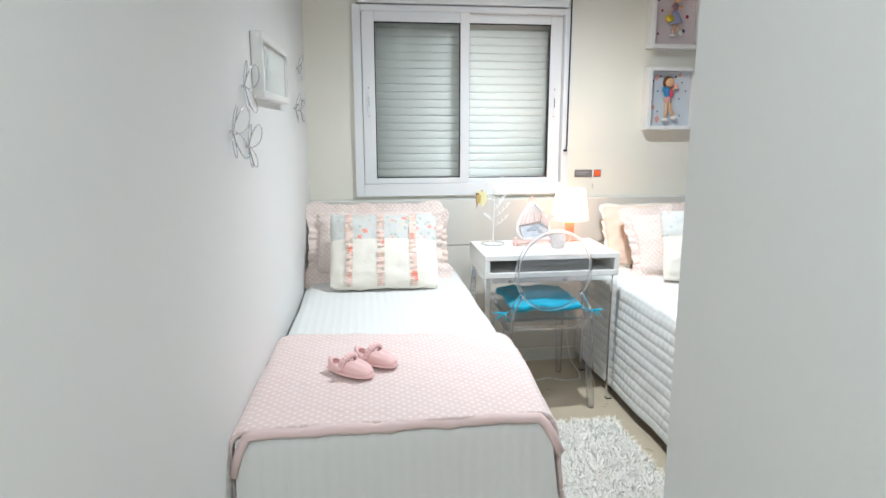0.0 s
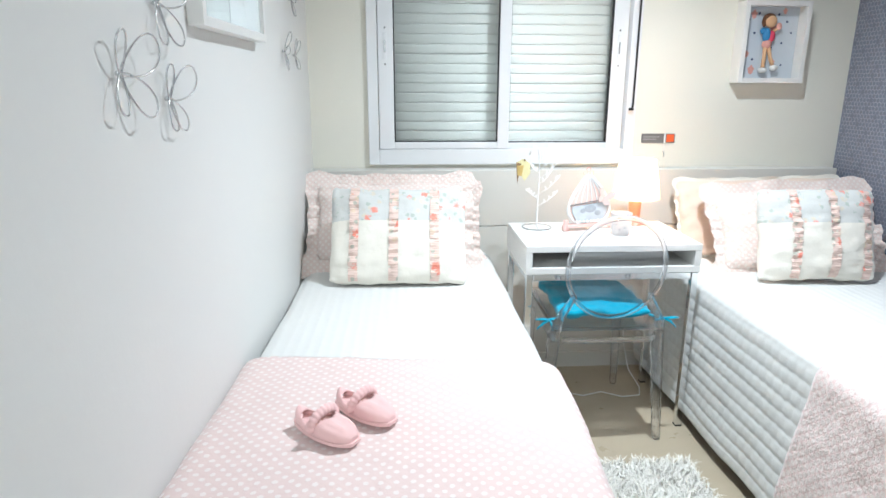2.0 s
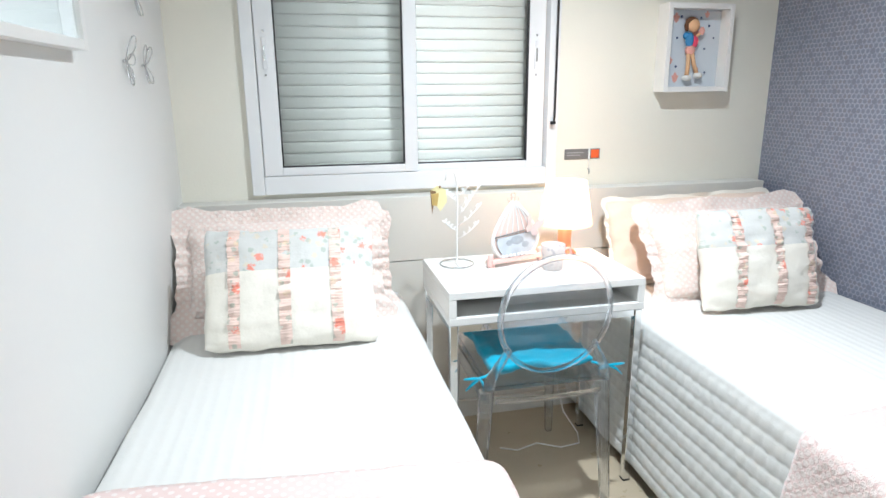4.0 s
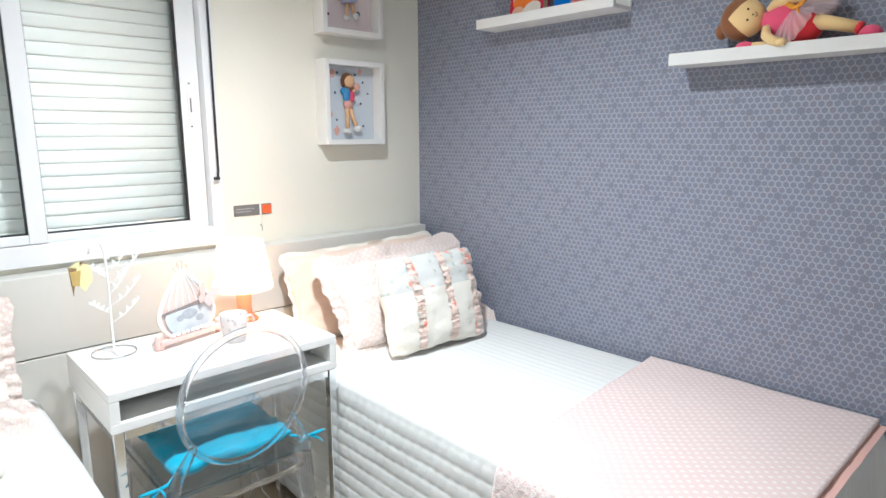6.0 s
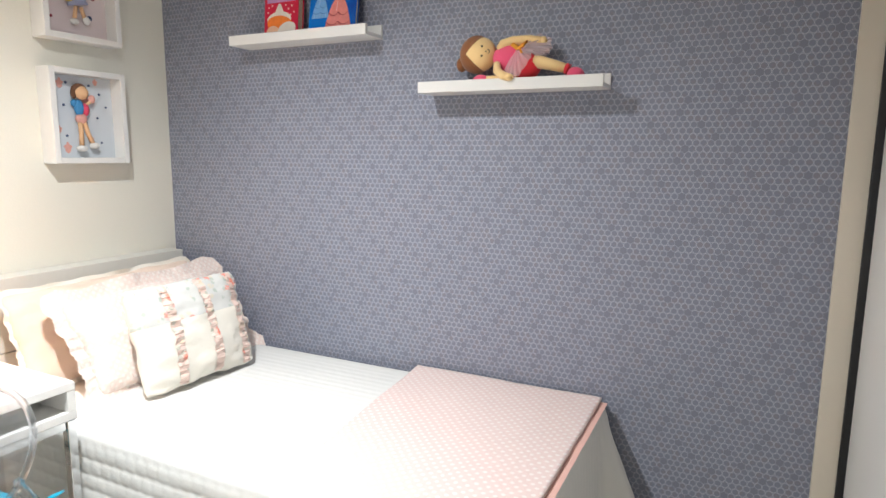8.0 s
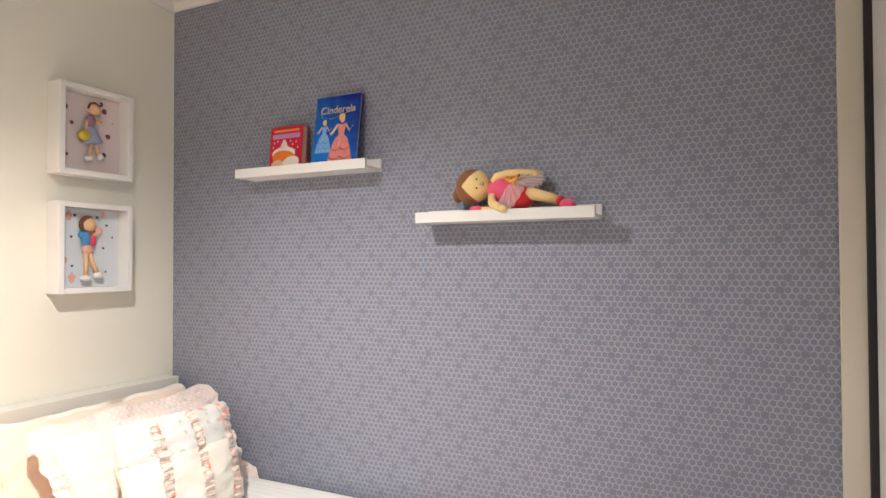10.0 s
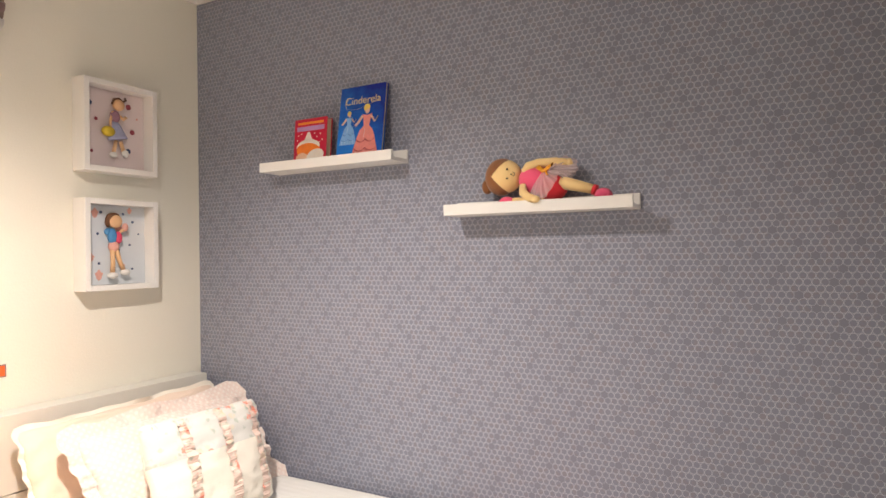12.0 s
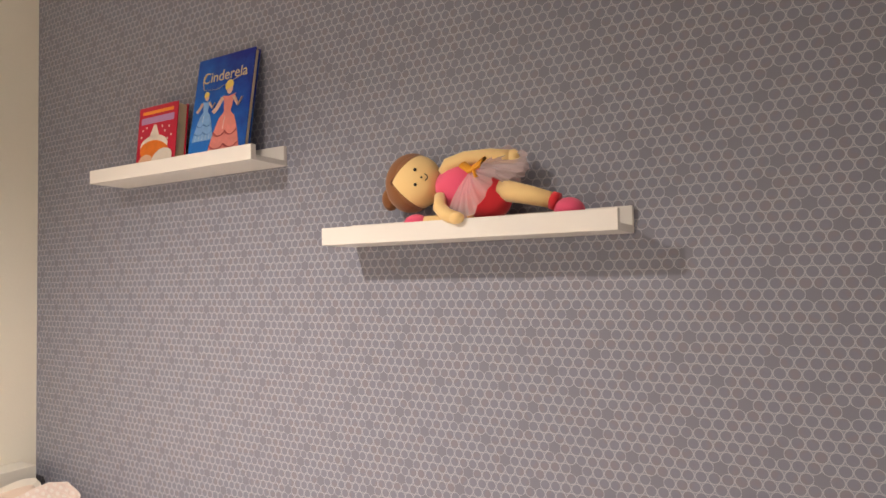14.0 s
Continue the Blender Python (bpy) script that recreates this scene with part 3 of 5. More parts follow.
b = sheet(prof, span(1.748, 2.30, 0.0085), lambda a, z, t: (a, t, z), throw_r_disp,
          lambda s, t: 1.748 + (t - 1.748) * (1.07 + 0.16 * abs(s - 0.5) / 0.9) + 0.03 * (s < 0.45) * (0.45 - s) * wave(t * 3, 1))
# the hanging side takes the puckered pink with the light painted in
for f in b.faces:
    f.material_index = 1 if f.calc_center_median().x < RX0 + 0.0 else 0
throw_r = thicken(part("throw", b, [PINK, PINK_CRINKLE_LIT]), 0.012)
tagged(throw_r, "puckered pink dotted throw hanging over the bed's side", "throw", "pink throws")
lining = sheet(rounded([(RX0 - 0.066, 0.07), (RX0 - 0.024, BTOP + 0.004), (RX1 - 0.01, BTOP + 0.004)], 0.045), span(1.726, 1.755, 0.007), lambda a, z, t: (a, t, z), lambda s, t: 0.004 + 0.003 * wave(s * 12, 2))
part("lining", lining, CORAL_CLOTH, throw_r, "coral lining at the throw's edge")

# ---- desk ----
desk = thing("desk", pose(0.858, 3.27, 0), "white lacquered desk with an open slot on chrome legs", "desk")
DX, DY0, DY1, DZ0, DZ1 = 0.328, -0.27, 0.140, 0.643, 0.750
part("desktop", box(-DX, DX, DY0, DY1, DZ1 - 0.024, DZ1, 0.002), LACQUER, desk)
part("bottom_board", box(-DX, DX, DY0, DY1, DZ0, DZ0 + 0.024, 0.002), LACQUER, desk)
for sx in (-1, 1):
    part("side_board", box(*sorted((sx * DX, sx * (DX - 0.024))), DY0 + 0.0005, DY1, DZ0 + 0.0245, DZ1 - 0.0245, 0.001), LACQUER, desk)
part("back_board", box(-DX + 0.026, DX - 0.026, DY1 - 0.02, DY1 - 0.001, DZ0 + 0.0245, DZ1 - 0.0245), LACQUER, desk)
for yy in (DY0 + 0.006, DY1 - 0.03):
    part("rail", box(-DX + 0.03, DX - 0.03, yy, yy + 0.022, DZ0 - 0.026, DZ0 - 0.001, 0.002), CHROME, desk, "chrome cross rail")
for sx in (-1, 1):
    part("rail", box(*sorted((sx * (DX - 0.005), sx * (DX - 0.027))), DY0 + 0.03, DY1 - 0.032, DZ0 - 0.026, DZ0 - 0.001, 0.002), CHROME, desk, "chrome cross rail")
    for yy in (DY0 + 0.004, DY1 - 0.03):
        leg = part("leg", box(*sorted((sx * (DX - 0.003), sx * (DX - 0.028))), yy, yy + 0.025, 0.006, DZ0 - 0.001, 0.002), CHROME, desk, "chrome leg")
        part("foot", box(*sorted((sx * (DX - 0.002), sx * (DX - 0.029))), yy - 0.001, yy + 0.026, 0.0005, 0.0055, 0.001), GASKET, leg)

# ---- clear chair ----
chair = thing("chair", pose(0.822, 2.925, 0, 0, 0, -1), "clear polycarbonate chair with an oval back, tucked under the desk", "chair")


def taper_bar(p, q, a0, a1):
    """A square bar from p to q with half widths a0 and a1."""
    own = bmesh.new()
    ends = []
    for c, a in ((p, a0), (q, a1)):
        ends.append([own.verts.new(Vector(c) + Vector((dx * a, dy * a, 0))) for dx, dy in ((-1, -1), (1, -1), (1, 1), (-1, 1))])
    for i in range(4):
        own.faces.new((ends[0][i], ends[0][(i + 1) % 4], ends[1][(i + 1) % 4], ends[1][i]))
    own.faces.new(ends[0][::-1]), own.faces.new(ends[1])
    bmesh.ops.bevel(own, geom=own.edges[:], offset=0.005, segments=2, affect="EDGES")
    return own


SZ = 0.452
for sx in (-1, 1):
    part("leg", taper_bar((sx * 0.222, 0.0, 0.001), (sx * 0.190, 0.012, SZ - 0.001), 0.014, 0.021), CLEAR, chair)
    part("leg", taper_bar((sx * 0.200, 0.458, 0.001), (sx * 0.186, 0.44, SZ - 0.001), 0.013, 0.019), CLEAR, chair)
    part("apron", box(*sorted((sx * 0.176, sx * 0.198)), 0.04, 0.42, SZ - 0.058, SZ - 0.002, 0.004), CLEAR, chair)
bm = bmesh.new()
arc = [(x, -0.014 - 0.012 * (1 - (x / 0.17) ** 2), 0) for x in span(-0.168, 0.168, 0.03)]
bm = tube([(x, y, SZ - 0.03) for x, y, _ in arc], 0.007, 8, flat=3.6)
part("apron", bm, CLEAR, chair)
bm = box(-0.205, 0.205, -0.008, 0.463, SZ, SZ + 0.014, 0.006, seg=3)
for v in bm.verts:
    k = (v.co.y + 0.008) / 0.471
    v.co.x *= 0.97 + 0.03 * k
    v.co.y += -0.02 * (1 - (v.co.x / 0.205) ** 2) * (1 - k)
seat = part("seat", bm, CLEAR, chair)
# oval back: a thick rim round a thin clear panel
OC, OW, OH = 0.700, 0.170, 0.188
lean = lambda z: -0.012 - 0.18 * max(0.0, z - SZ)
rim = [(OW * math.sin(a), lean(OC + OH * math.cos(a)), OC + OH * math.cos(a)) for a in [2 * math.pi * i / 56 for i in range(56)]]
back = part("backrest", tube(rim, 0.0105, 10, closed=True, flat=0.8), CLEAR, chair)
own = bmesh.new()
cv = [own.verts.new((0.955 * x, y, OC + 0.955 * (z - OC))) for x, y, z in rim]
own.faces.new(cv)
out = bmesh.ops.extrude_face_region(own, geom=own.faces[:])
for v in out["geom"]:
    if isinstance(v, bmesh.types.BMVert):
        v.co.y += 0.004
part("back_panel", own, CLEAR_THIN, back)
for sx in (-1, 1):
    pts, rad = [], []
    for i in range(9):
        k = i / 8
        z = SZ + 0.012 + k * 0.135
        x = 0.188 - 0.052 * math.sin(k * math.pi * 0.5) ** 1.4 + 0.012 * math.sin(k * math.pi)
        pts.append((sx * x, lean(z) + 0.004, z))
        rad.append(0.019 - 0.009 * k)
    part("back_post", tube(pts, rad, 10), CLEAR, chair)


# ---- pillows and cushions ----
def pillow_point(w, h, t, u, v, side, seed, puff=0.42):
    pin = 0.05
    x = u * w / 2 * (1 - pin * (1 - v * v) * 0.8)
    z = h / 2 + v * h / 2 * (1 - pin * (1 - u * u) * 0.8)
    x *= 1 - 0.045 * v ** 8
    z -= h / 2 * v * 0.045 * u ** 8
    x += 0.009 * wave(v * 3.4, seed, 1.1) * u * u
    z += 0.009 * wave(u * 3.4, seed, 6.1) * v * v
    k = max(0.0, (1 - u ** 2) * (1 - v ** 2)) ** puff
    edge = 1 - k
    y = side * t / 2 * k + 0.010 * edge * wave(u * 4, v * 4, seed) + 0.006 * wave(u * 7 + seed, v * 9, side) * k ** 0.5
    y += 0.004 * wave(u * 13, v * 2.5 + seed, 2.2) + 0.011 * wave(u * 2.2, v * 9 + seed, 5.1) + 0.005 * wave(u * 5 + v * 3, v * 15 - u * 4 + seed, 8.3)
    return Vector((x, y, z))


def pillow_mesh(w, h, t, seed, nu=34, nv=26, split=None, puff=0.42):
    own = bmesh.new()
    uv = own.loops.layers.uv.new("UVMap")
    us = [math.sin(math.pi / 2 * (2 * i / nu - 1)) for i in range(nu + 1)]
    vs = [math.sin(math.pi / 2 * (2 * j / nv - 1)) for j in range(nv + 1)]
    grids = []
    for side in (-1, 1):
        g = [[None] * (nv + 1) for _ in range(nu + 1)]
        for i, u in enumerate(us):
            for j, v in enumerate(vs):
                rim_pt = i in (0, nu) or j in (0, nv)
                g[i][j] = grids[0][i][j] if (grids and rim_pt) else own.verts.new(pillow_point(w, h, t, u, v, side, seed, puff))
        grids.append(g)
        for i in range(nu):
            for j in range(nv):
                f = own.faces.new((g[i][j], g[i + 1][j], g[i + 1][j + 1], g[i][j + 1]))
                f.smooth = True
                for l in f.loops:
                    l[uv].uv = (l.vert.co.x + 2 * side, l.vert.co.z)
                if split is not None and side < 0 and (vs[j] + vs[j + 1]) / 2 > split:
                    f.material_index = 1
    return own


def ruffle(w, h, width, seed, waves=17):
    """A gathered flange round a pillow's seam."""
    own = bmesh.new()
    uv = own.loops.layers.uv.new("UVMap")
    ring = []
    n = 200
    for i in range(n):
        a = 2 * math.pi * i / n
        c, s = math.cos(a), math.sin(a)
        k = 1 / max(abs(c), abs(s))
        u, v = c * k, s * k
        p = pillow_point(w, h, 0, u, v, -1, seed)
        d = Vector((u * (0.35 + 0.65 * (abs(u) > 0.99)), 0, v * (0.35 + 0.65 * (abs(v) > 0.99)))).normalized()
        r = []
        for j in range(4):
            q = p + d * width * j / 3 * (1 + 0.16 * wave(a * 4, seed) + 2.6 * max(0.0, abs(u * v) - 0.72) * (1.25 - 0.4 * v))
            q.y += 0.0045 * j / 3 * math.sin(a * waves + 1.3 * wave(a * 5, seed)) + 0.022 * j / 3 * wave(a * 2.4, seed + 4)
            r.append(own.verts.new(q))
        ring.append(r)
    for i in range(n):
        a, b = ring[i], ring[(i + 1) % n]
        for j in range(3):
            f = own.faces.new((a[j], b[j], b[j + 1], a[j + 1]))
            f.smooth = True
            for l in f.loops:
                l[uv].uv = (l.vert.co.x, l.vert.co.z)
    return own


def strip(w, h, t, seed, uc, width):
    """A gathered ribbon that runs down the front of a cushion."""
    own = bmesh.new()
    uv = own.loops.layers.uv.new("UVMap")
    rows = []
    n = 220
    for i in range(n + 1):
        v = -0.97 + 1.94 * i / n
        r = []
        for j in range(7):
            k = j / 6 - 0.5
            u = uc + k * width / (w / 2)
            p = pillow_point(w, h, t, max(-0.995, min(0.995, u)), v, -1, seed)
            p.y -= 0.003 + 0.0018 * (0.5 + 0.5 * math.sin(i * 1.15 + 3.2 * wave(j * 0.5, i * 0.13, seed))) + 0.002 * wave(j, i * 0.7)
            p.x += 0.0025 * wave(i * 0.8, j, seed)
            r.append(own.verts.new(p))
        rows.append(r)
    for a, b in zip(rows, rows[1:]):
        for j in range(6):
            f = own.faces.new((a[j], a[j + 1], b[j + 1], b[j]))
            f.smooth = True
            for l in f.loops:
                l[uv].uv = (l.vert.co.x, l.vert.co.z)
    return own


def pillow(m, w, h, t, seed, mat, label, group, flange=0.045, flange_mat=None):
    th = thing("pillow", m, label, "pillow", group)
    part("pillowcase", pillow_mesh(w, h, t, seed), mat, th)
    if flange:
        part("ruffle", ruffle(w, h, flange, seed), flange_mat or mat, th)
    return th


def cushion(m, w, h, t, seed, strips, split, label):
    th = thing("cushion", m, label, "cushion", "patchwork cushions")
    part("cover", pillow_mesh(w, h, t, seed, split=split, puff=0.42), [CREAM_CLOTH, FLORAL], th)
    for uc in strips:
        part("ruffle_strip", strip(w, h, t, seed, uc, 0.036), FLORAL_PINK, th, "gathered pink floral strip")
    return th


PZ = BTOP + 0.006
pillow(pose(0.165, 3.475, PZ, -16, 0, -2), 0.46, 0.30, 0.10, 3.1, CREAM_CLOTH, "cream pillow behind the pink one", "bed pillows", 0.035, PINK_PILLOW)
pillow(pose(0.036, 3.325, PZ + 0.03, -25, 0, 0), 0.61, 0.325, 0.16, 5.2, PINK_PILLOW, "pink dotted pillow with a ruffled edge against the headboard", "bed pillows", 0.05)
cushion(pose(0.064, 3.085, PZ, -29, 1.0, -1), 0.530, 0.385, 0.14, 7.9, (-0.65, -0.07, 0.53), 0.22, "cream patchwork cushion with three gathered strips on the bed")

pillow(pose(1.680, 3.41, PZ + 0.015, -20, -1, 0), 0.77, 0.335, 0.12, 11.0, PEACH_CLOTH, "peach pillow standing against the headboard", "bed pillows", 0.014, CREAM_CLOTH)
pillow(pose(1.722, 3.200, PZ + 0.012, -30, -2.0, 0), 0.655, 0.335, 0.14, 13.5, PINK_PILLOW, "pink dotted pillow with a ruffled edge behind the cushion", "bed pillows", 0.045)
cushion(pose(1.668, 3.035, PZ + 0.004, -18, 0, -4), 0.455, 0.360, 0.13, 17.3, (-0.45, 0.20, 0.80), 0.2, "cream patchwork cushion leaning on the pink pillow")

# seat cushion on the chair
seat_cushion = thing("seat_cushion", pose(0.824, 2.955, SZ + 0.016, 0, 0, -1), "turquoise tufted seat pad tied to the clear chair", "cushion")
bm = pillow_mesh(0.355, 0.40, 0.058, 21.4, 26, 26, puff=0.25)
for v in bm.verts:
    for cx, cz in ((-0.08, 0.12), (0.08, 0.12), (-0.08, 0.28), (0.08, 0.28)):
        d2 = (v.co.x - cx) ** 2 + (v.co.z - cz) ** 2
        v.co.y *= 1 - 0.55 * math.exp(-d2 / 0.0009)
move(bm, pose(0, 0, 0.03, 90))
for v in bm.verts:
    v.co.y = -v.co.y if v.co.y < 0 else v.co.y
part("pad", bm, TEAL, seat_cushion)
for sx in (-1, 1):
    b = tube([(sx * 0.165, 0.01, 0.028), (sx * 0.19, -0.012, 0.024), (sx * 0.215, -0.016, 0.022)], 0.005, 8, flat=0.5)
    for dx, dz in ((0.052, 0.004), (0.046, -0.034), (-0.012, -0.040)):
        tube([(sx * 0.212, -0.016, 0.022), (sx * (0.212 + dx * 0.5), -0.026, 0.026 + dz * 0.4), (sx * (0.212 + dx), -0.022, 0.022 + dz)], [0.004, 0.0055, 0.003], 8, bm=b, flat=0.45)
    part("tie", b, TEAL, seat_cushion, "knotted turquoise ribbon")

# ---- things on the desk ----
WPAINT = plain("white_enamel", (0.78, 0.78, 0.76), 0.4, 0, 0.04)
CORAL = plain("coral_ceramic", (0.75, 0.24, 0.14), 0.35, 0, 0.06)
PINKP = plain("pink_painted_wood", (0.78, 0.50, 0.45), 0.45, 0, 0.05)
GREYP = plain("grey_photo", (0.52, 0.56, 0.60), 0.35, 0, 0.25, 30)
GOLD = plain("gold_foil", (0.62, 0.45, 0.16), 0.35, 0.4, 0.25, 40)
GREYPL = plain("grey_plate", (0.23, 0.22, 0.21), 0.4, 0.3)
BROWNP = plain("brown_card", (0.24, 0.15, 0.07), 0.6, 0, 0.2)
YELLOWP = plain("pale_yellow_card", (0.72, 0.66, 0.36), 0.6, 0, 0.1)

tree = thing("jewellery_tree", pose(0.632, 3.308, DZ1) @ Matrix.Diagonal((1.05, 1.05, 1.05, 1)), "white metal jewellery tree with leaves and a hanging card", "ornament")
part("base", tube([(0.056 * math.cos(a), 0.056 * math.sin(a), 0.003) for a in [2 * math.pi * i / 28 for i in range(28)]], 0.0022, 6, closed=True), WIRE, tree, "thin wire ring")
part("stem", tube([(0, -0.056, 0.003), (0, 0, 0.006), (0, 0, 0.08), (0.002, 0, 0.2), (0, 0, 0.28), (-0.006, 0, 0.305), (-0.020, 0, 0.315), (-0.034, 0, 0.30), (-0.037, 0, 0.283)], 0.003, 8), WPAINT, tree)
leaf = [(0, 0), (0.007, 0.006), (0.009, 0.014), (0.006, 0.022), (0, 0.028), (-0.006, 0.022), (-0.009, 0.014), (-0.007, 0.006)]
for z0, ln, up in ((0.085, 0.070, 0.050), (0.115, -0.040, 0.030), (0.13, 0.078, 0.065), (0.165, 0.050, 0.060), (0.19, 0.082, 0.075), (0.215, -0.034, 0.030), (0.225, 0.060, 0.065), (0.255, 0.042, 0.062)):
    b = tube([(0, 0, z0), (ln * 0.5, 0.002, z0 + up * 0.35), (ln, 0, z0 + up)], 0.0016, 6)
    for k, a in ((0.3, 55), (0.42, -40), (0.55, 50), (0.68, -35), (0.8, 45), (0.9, -30), (1.0, 25), (1.0, -50)):
        plate(leaf, 0.0015, b, 0, pose(ln * k, 0.001, z0 + up * k ** 1.2, 0, a, 14 * k) @ Matrix.Diagonal((0.42, 1, 0.50, 1)))
    part("branch", b, WPAINT, tree)
b = plate([(-0.002, 0), (0.016, -0.012), (0.018, -0.04), (0.004, -0.062), (-0.012, -0.035), (-0.016, -0.01)], 0.002, None, 0, pose(-0.062, -0.004, 0.268) @ Matrix.Diagonal((1.55, 1, 1.35, 1)))
plate([(0.0, 0.0), (0.012, -0.004), (0.004, -0.066)], 0.002, b, 1, pose(-0.090, -0.006, 0.255) @ Matrix.Diagonal((1.6, 1, 1.2, 1)))
plate([(-0.008, -0.02), (0.008, -0.018), (0.004, -0.05), (-0.006, -0.048)], 0.002, b, 2, pose(-0.074, -0.008, 0.268) @ Matrix.Diagonal((1.6, 1, 1.3, 1)))
blob((-0.058, -0.008, 0.264), (0.004, 0.003, 0.004), b, 1, 10)
part("hanging_card", b, [YELLOWP, BROWNP, GOLD], tree, "gold and yellow hanging card")

cage = thing("photo_frame", pose(0.836, 3.272, DZ1, -6, 0, 16) @ Matrix.Diagonal((1.20, 1, 1.02, 1)), "white birdcage-shaped photo frame with a butterfly and pink foot", "photo frame")
def dome(z):
    if z > 0.082:
        return 0.007 + 0.072 * max(0.0, 1 - ((z - 0.082) / 0.128) ** 1.6)
    return 0.079 - 0.030 * ((0.082 - z) / 0.058) ** 2
zs = [0.024 + i * 0.0098 for i in range(20)]
outline = [(dome(z), z) for z in zs] + [(-dome(z), z) for z in reversed(zs)]
part("backing", plate(outline, 0.006), plain("blush_card", (0.74, 0.56, 0.50), 0.6), cage)
part("rim", tube([(x, -0.006, z) for x, z in outline], 0.0058, 8, closed=True), WPAINT, cage)
for k in (-0.72, -0.43, -0.14, 0.14, 0.43, 0.72):
    part("bar", tube([(k * dome(z), -0.008, z) for z in zs if z > 0.10], 0.0022, 6), WPAINT, cage)
part("cross_bar", tube([(-0.074, -0.012, 0.098), (0.070, -0.012, 0.118)], 0.0026, 6), GREYPL, cage)
lower = [z for z in zs if z < 0.105]
part("photo", plate([(0.86 * dome(z), z) for z in lower] + [(-0.86 * dome(z), z - 0.012 * (z > 0.09)) for z in reversed(lower)], 0.003, None, 0, pose(0, -0.010, 0.004)), GREYP, cage, "grey photo behind the bars")
b = blob((0.002, -0.0125, 0.082), (0.026, 0.0012, 0.017), None, 0, 16)
blob((-0.026, -0.0125, 0.075), (0.012, 0.0012, 0.011), b, 0, 14)
blob((0.030, -0.0125, 0.064), (0.014, 0.0012, 0.012), b, 0, 14)
part("photo_blot", b, plain("dark_grey_photo", (0.36, 0.39, 0.43), 0.4, 0, 0.3, 60), cage, "darker grey patch of the photo")
b = box(-0.092, 0.092, -0.022, 0.012, 0.011, 0.026, 0.003)
part("foot_rail", b, PINKP, cage, "pink wooden rail")
for sx in (-1, 1):
    part("foot", move(lathe([(0.010, 0), (0.013, 0.006), (0.012, 0.02), (0.008, 0.034), (0.010, 0.040), (0.004, 0.044)], 14), pose(sx * 0.088, -0.005, 0)), PINKP, cage)
for i in range(9):
    part("bead", blob((-0.055 + i * 0.0137, -0.02, 0.033), (0.0058, 0.005, 0.0065), seg=10), WPAINT, cage)
for sx, zz in ((-1, 0), (1, 0), (0, 0.014)):
    part("finial", tube([(sx * 0.012 + 0.0075 * math.cos(a), -0.004, 0.222 + zz + 0.0075 * math.sin(a)) for a in [2 * math.pi * i / 14 for i in range(14)]], 0.0022, 6, closed=True), PINKP, cage)
b = plate([(0, 0), (0.012, 0.03), (0.034, 0.042), (0.036, 0.02), (0.02, 0.002), (0.03, -0.012), (0.016, -0.024), (0.002, -0.01)], 0.002, None, 0, pose(0.048, -0.018, 0.118, 0, 20, -20))
plate([(0, 0), (-0.004, 0.03), (-0.018, 0.048), (-0.028, 0.03), (-0.018, 0.008), (-0.026, -0.004), (-0.014, -0.02), (-0.002, -0.01)], 0.002, b, 0, pose(0.048, -0.018, 0.118, 0, 20, 20))
part("butterfly", b, plain("grey_pink_card", (0.62, 0.52, 0.50), 0.6), cage, "grey-pink cut-out butterfly")

mug = thing("mug", pose(0.934, 3.172, DZ1 - 0.0095), "white speckled mug with a blush handle on the desk", "mug")


def mug_glaze():
    m = Mat("speckled_glaze", 0.2)
    n = m.nt.nodes.new("ShaderNodeTexVoronoi")
    n.inputs["Scale"].default_value = 55
    m.nt.links.new(m.coords("Object"), n.inputs["Vector"])
    d = Ex(m.nt, n.outputs["Distance"]).below(0.26, 0.05)
    m.base(m.mix(d, (0.68, 0.62, 0.59), (0.50, 0.46, 0.47)))
    return m.m


part("cup", lathe([(0.004, 0.010), (0.030, 0.010), (0.034, 0.014), (0.0395, 0.060), (0.041, 0.095), (0.0405, 0.0965), (0.038, 0.0955), (0.0365, 0.06), (0.031, 0.018), (0.003, 0.016)], 28, cap=False), mug_glaze(), mug)
part("handle", tube([(0.040, 0, 0.078), (0.058, 0, 0.080), (0.066, 0, 0.062), (0.058, 0, 0.040), (0.037, 0, 0.034)], 0.0052, 8, flat=0.7), PINKP, mug)

table_lamp = thing("table_lamp", pose(1.055, 3.355, DZ1), "lit table lamp with a coral base and white drum shade", "lamp")
part("base", lathe([(0.001, 0.0005), (0.044, 0.0005), (0.046, 0.006), (0.040, 0.012), (0.026, 0.018), (0.024, 0.05), (0.026, 0.095), (0.014, 0.112), (0.006, 0.118), (0.006, 0.135)], 28), CORAL, table_lamp, "coral ceramic base")
m = bpy.data.materials.new("lampshade_fabric")
m.use_nodes = True
nt = m.node_tree
nt.nodes.remove(nt.nodes["Principled BSDF"])
dif, tra, mixs = nt.nodes.new("ShaderNodeBsdfDiffuse"), nt.nodes.new("ShaderNodeBsdfTranslucent"), nt.nodes.new("ShaderNodeMixShader")
dif.inputs[0].default_value = tra.inputs[0].default_value = (0.85, 0.80, 0.72, 1)
mixs.inputs[0].default_value = 0.6
nt.links.new(dif.outputs[0], mixs.inputs[1])
nt.links.new(tra.outputs[0], mixs.inputs[2])
nt.links.new(mixs.outputs[0], nt.nodes["Material Output"].inputs[0])
part("shade", lathe([(0.098, 0.112), (0.099, 0.114), (0.073, 0.272), (0.072, 0.274), (0.0715, 0.272), (0.0972, 0.114)], 40, cap=False), m, table_lamp, "glowing white drum shade")
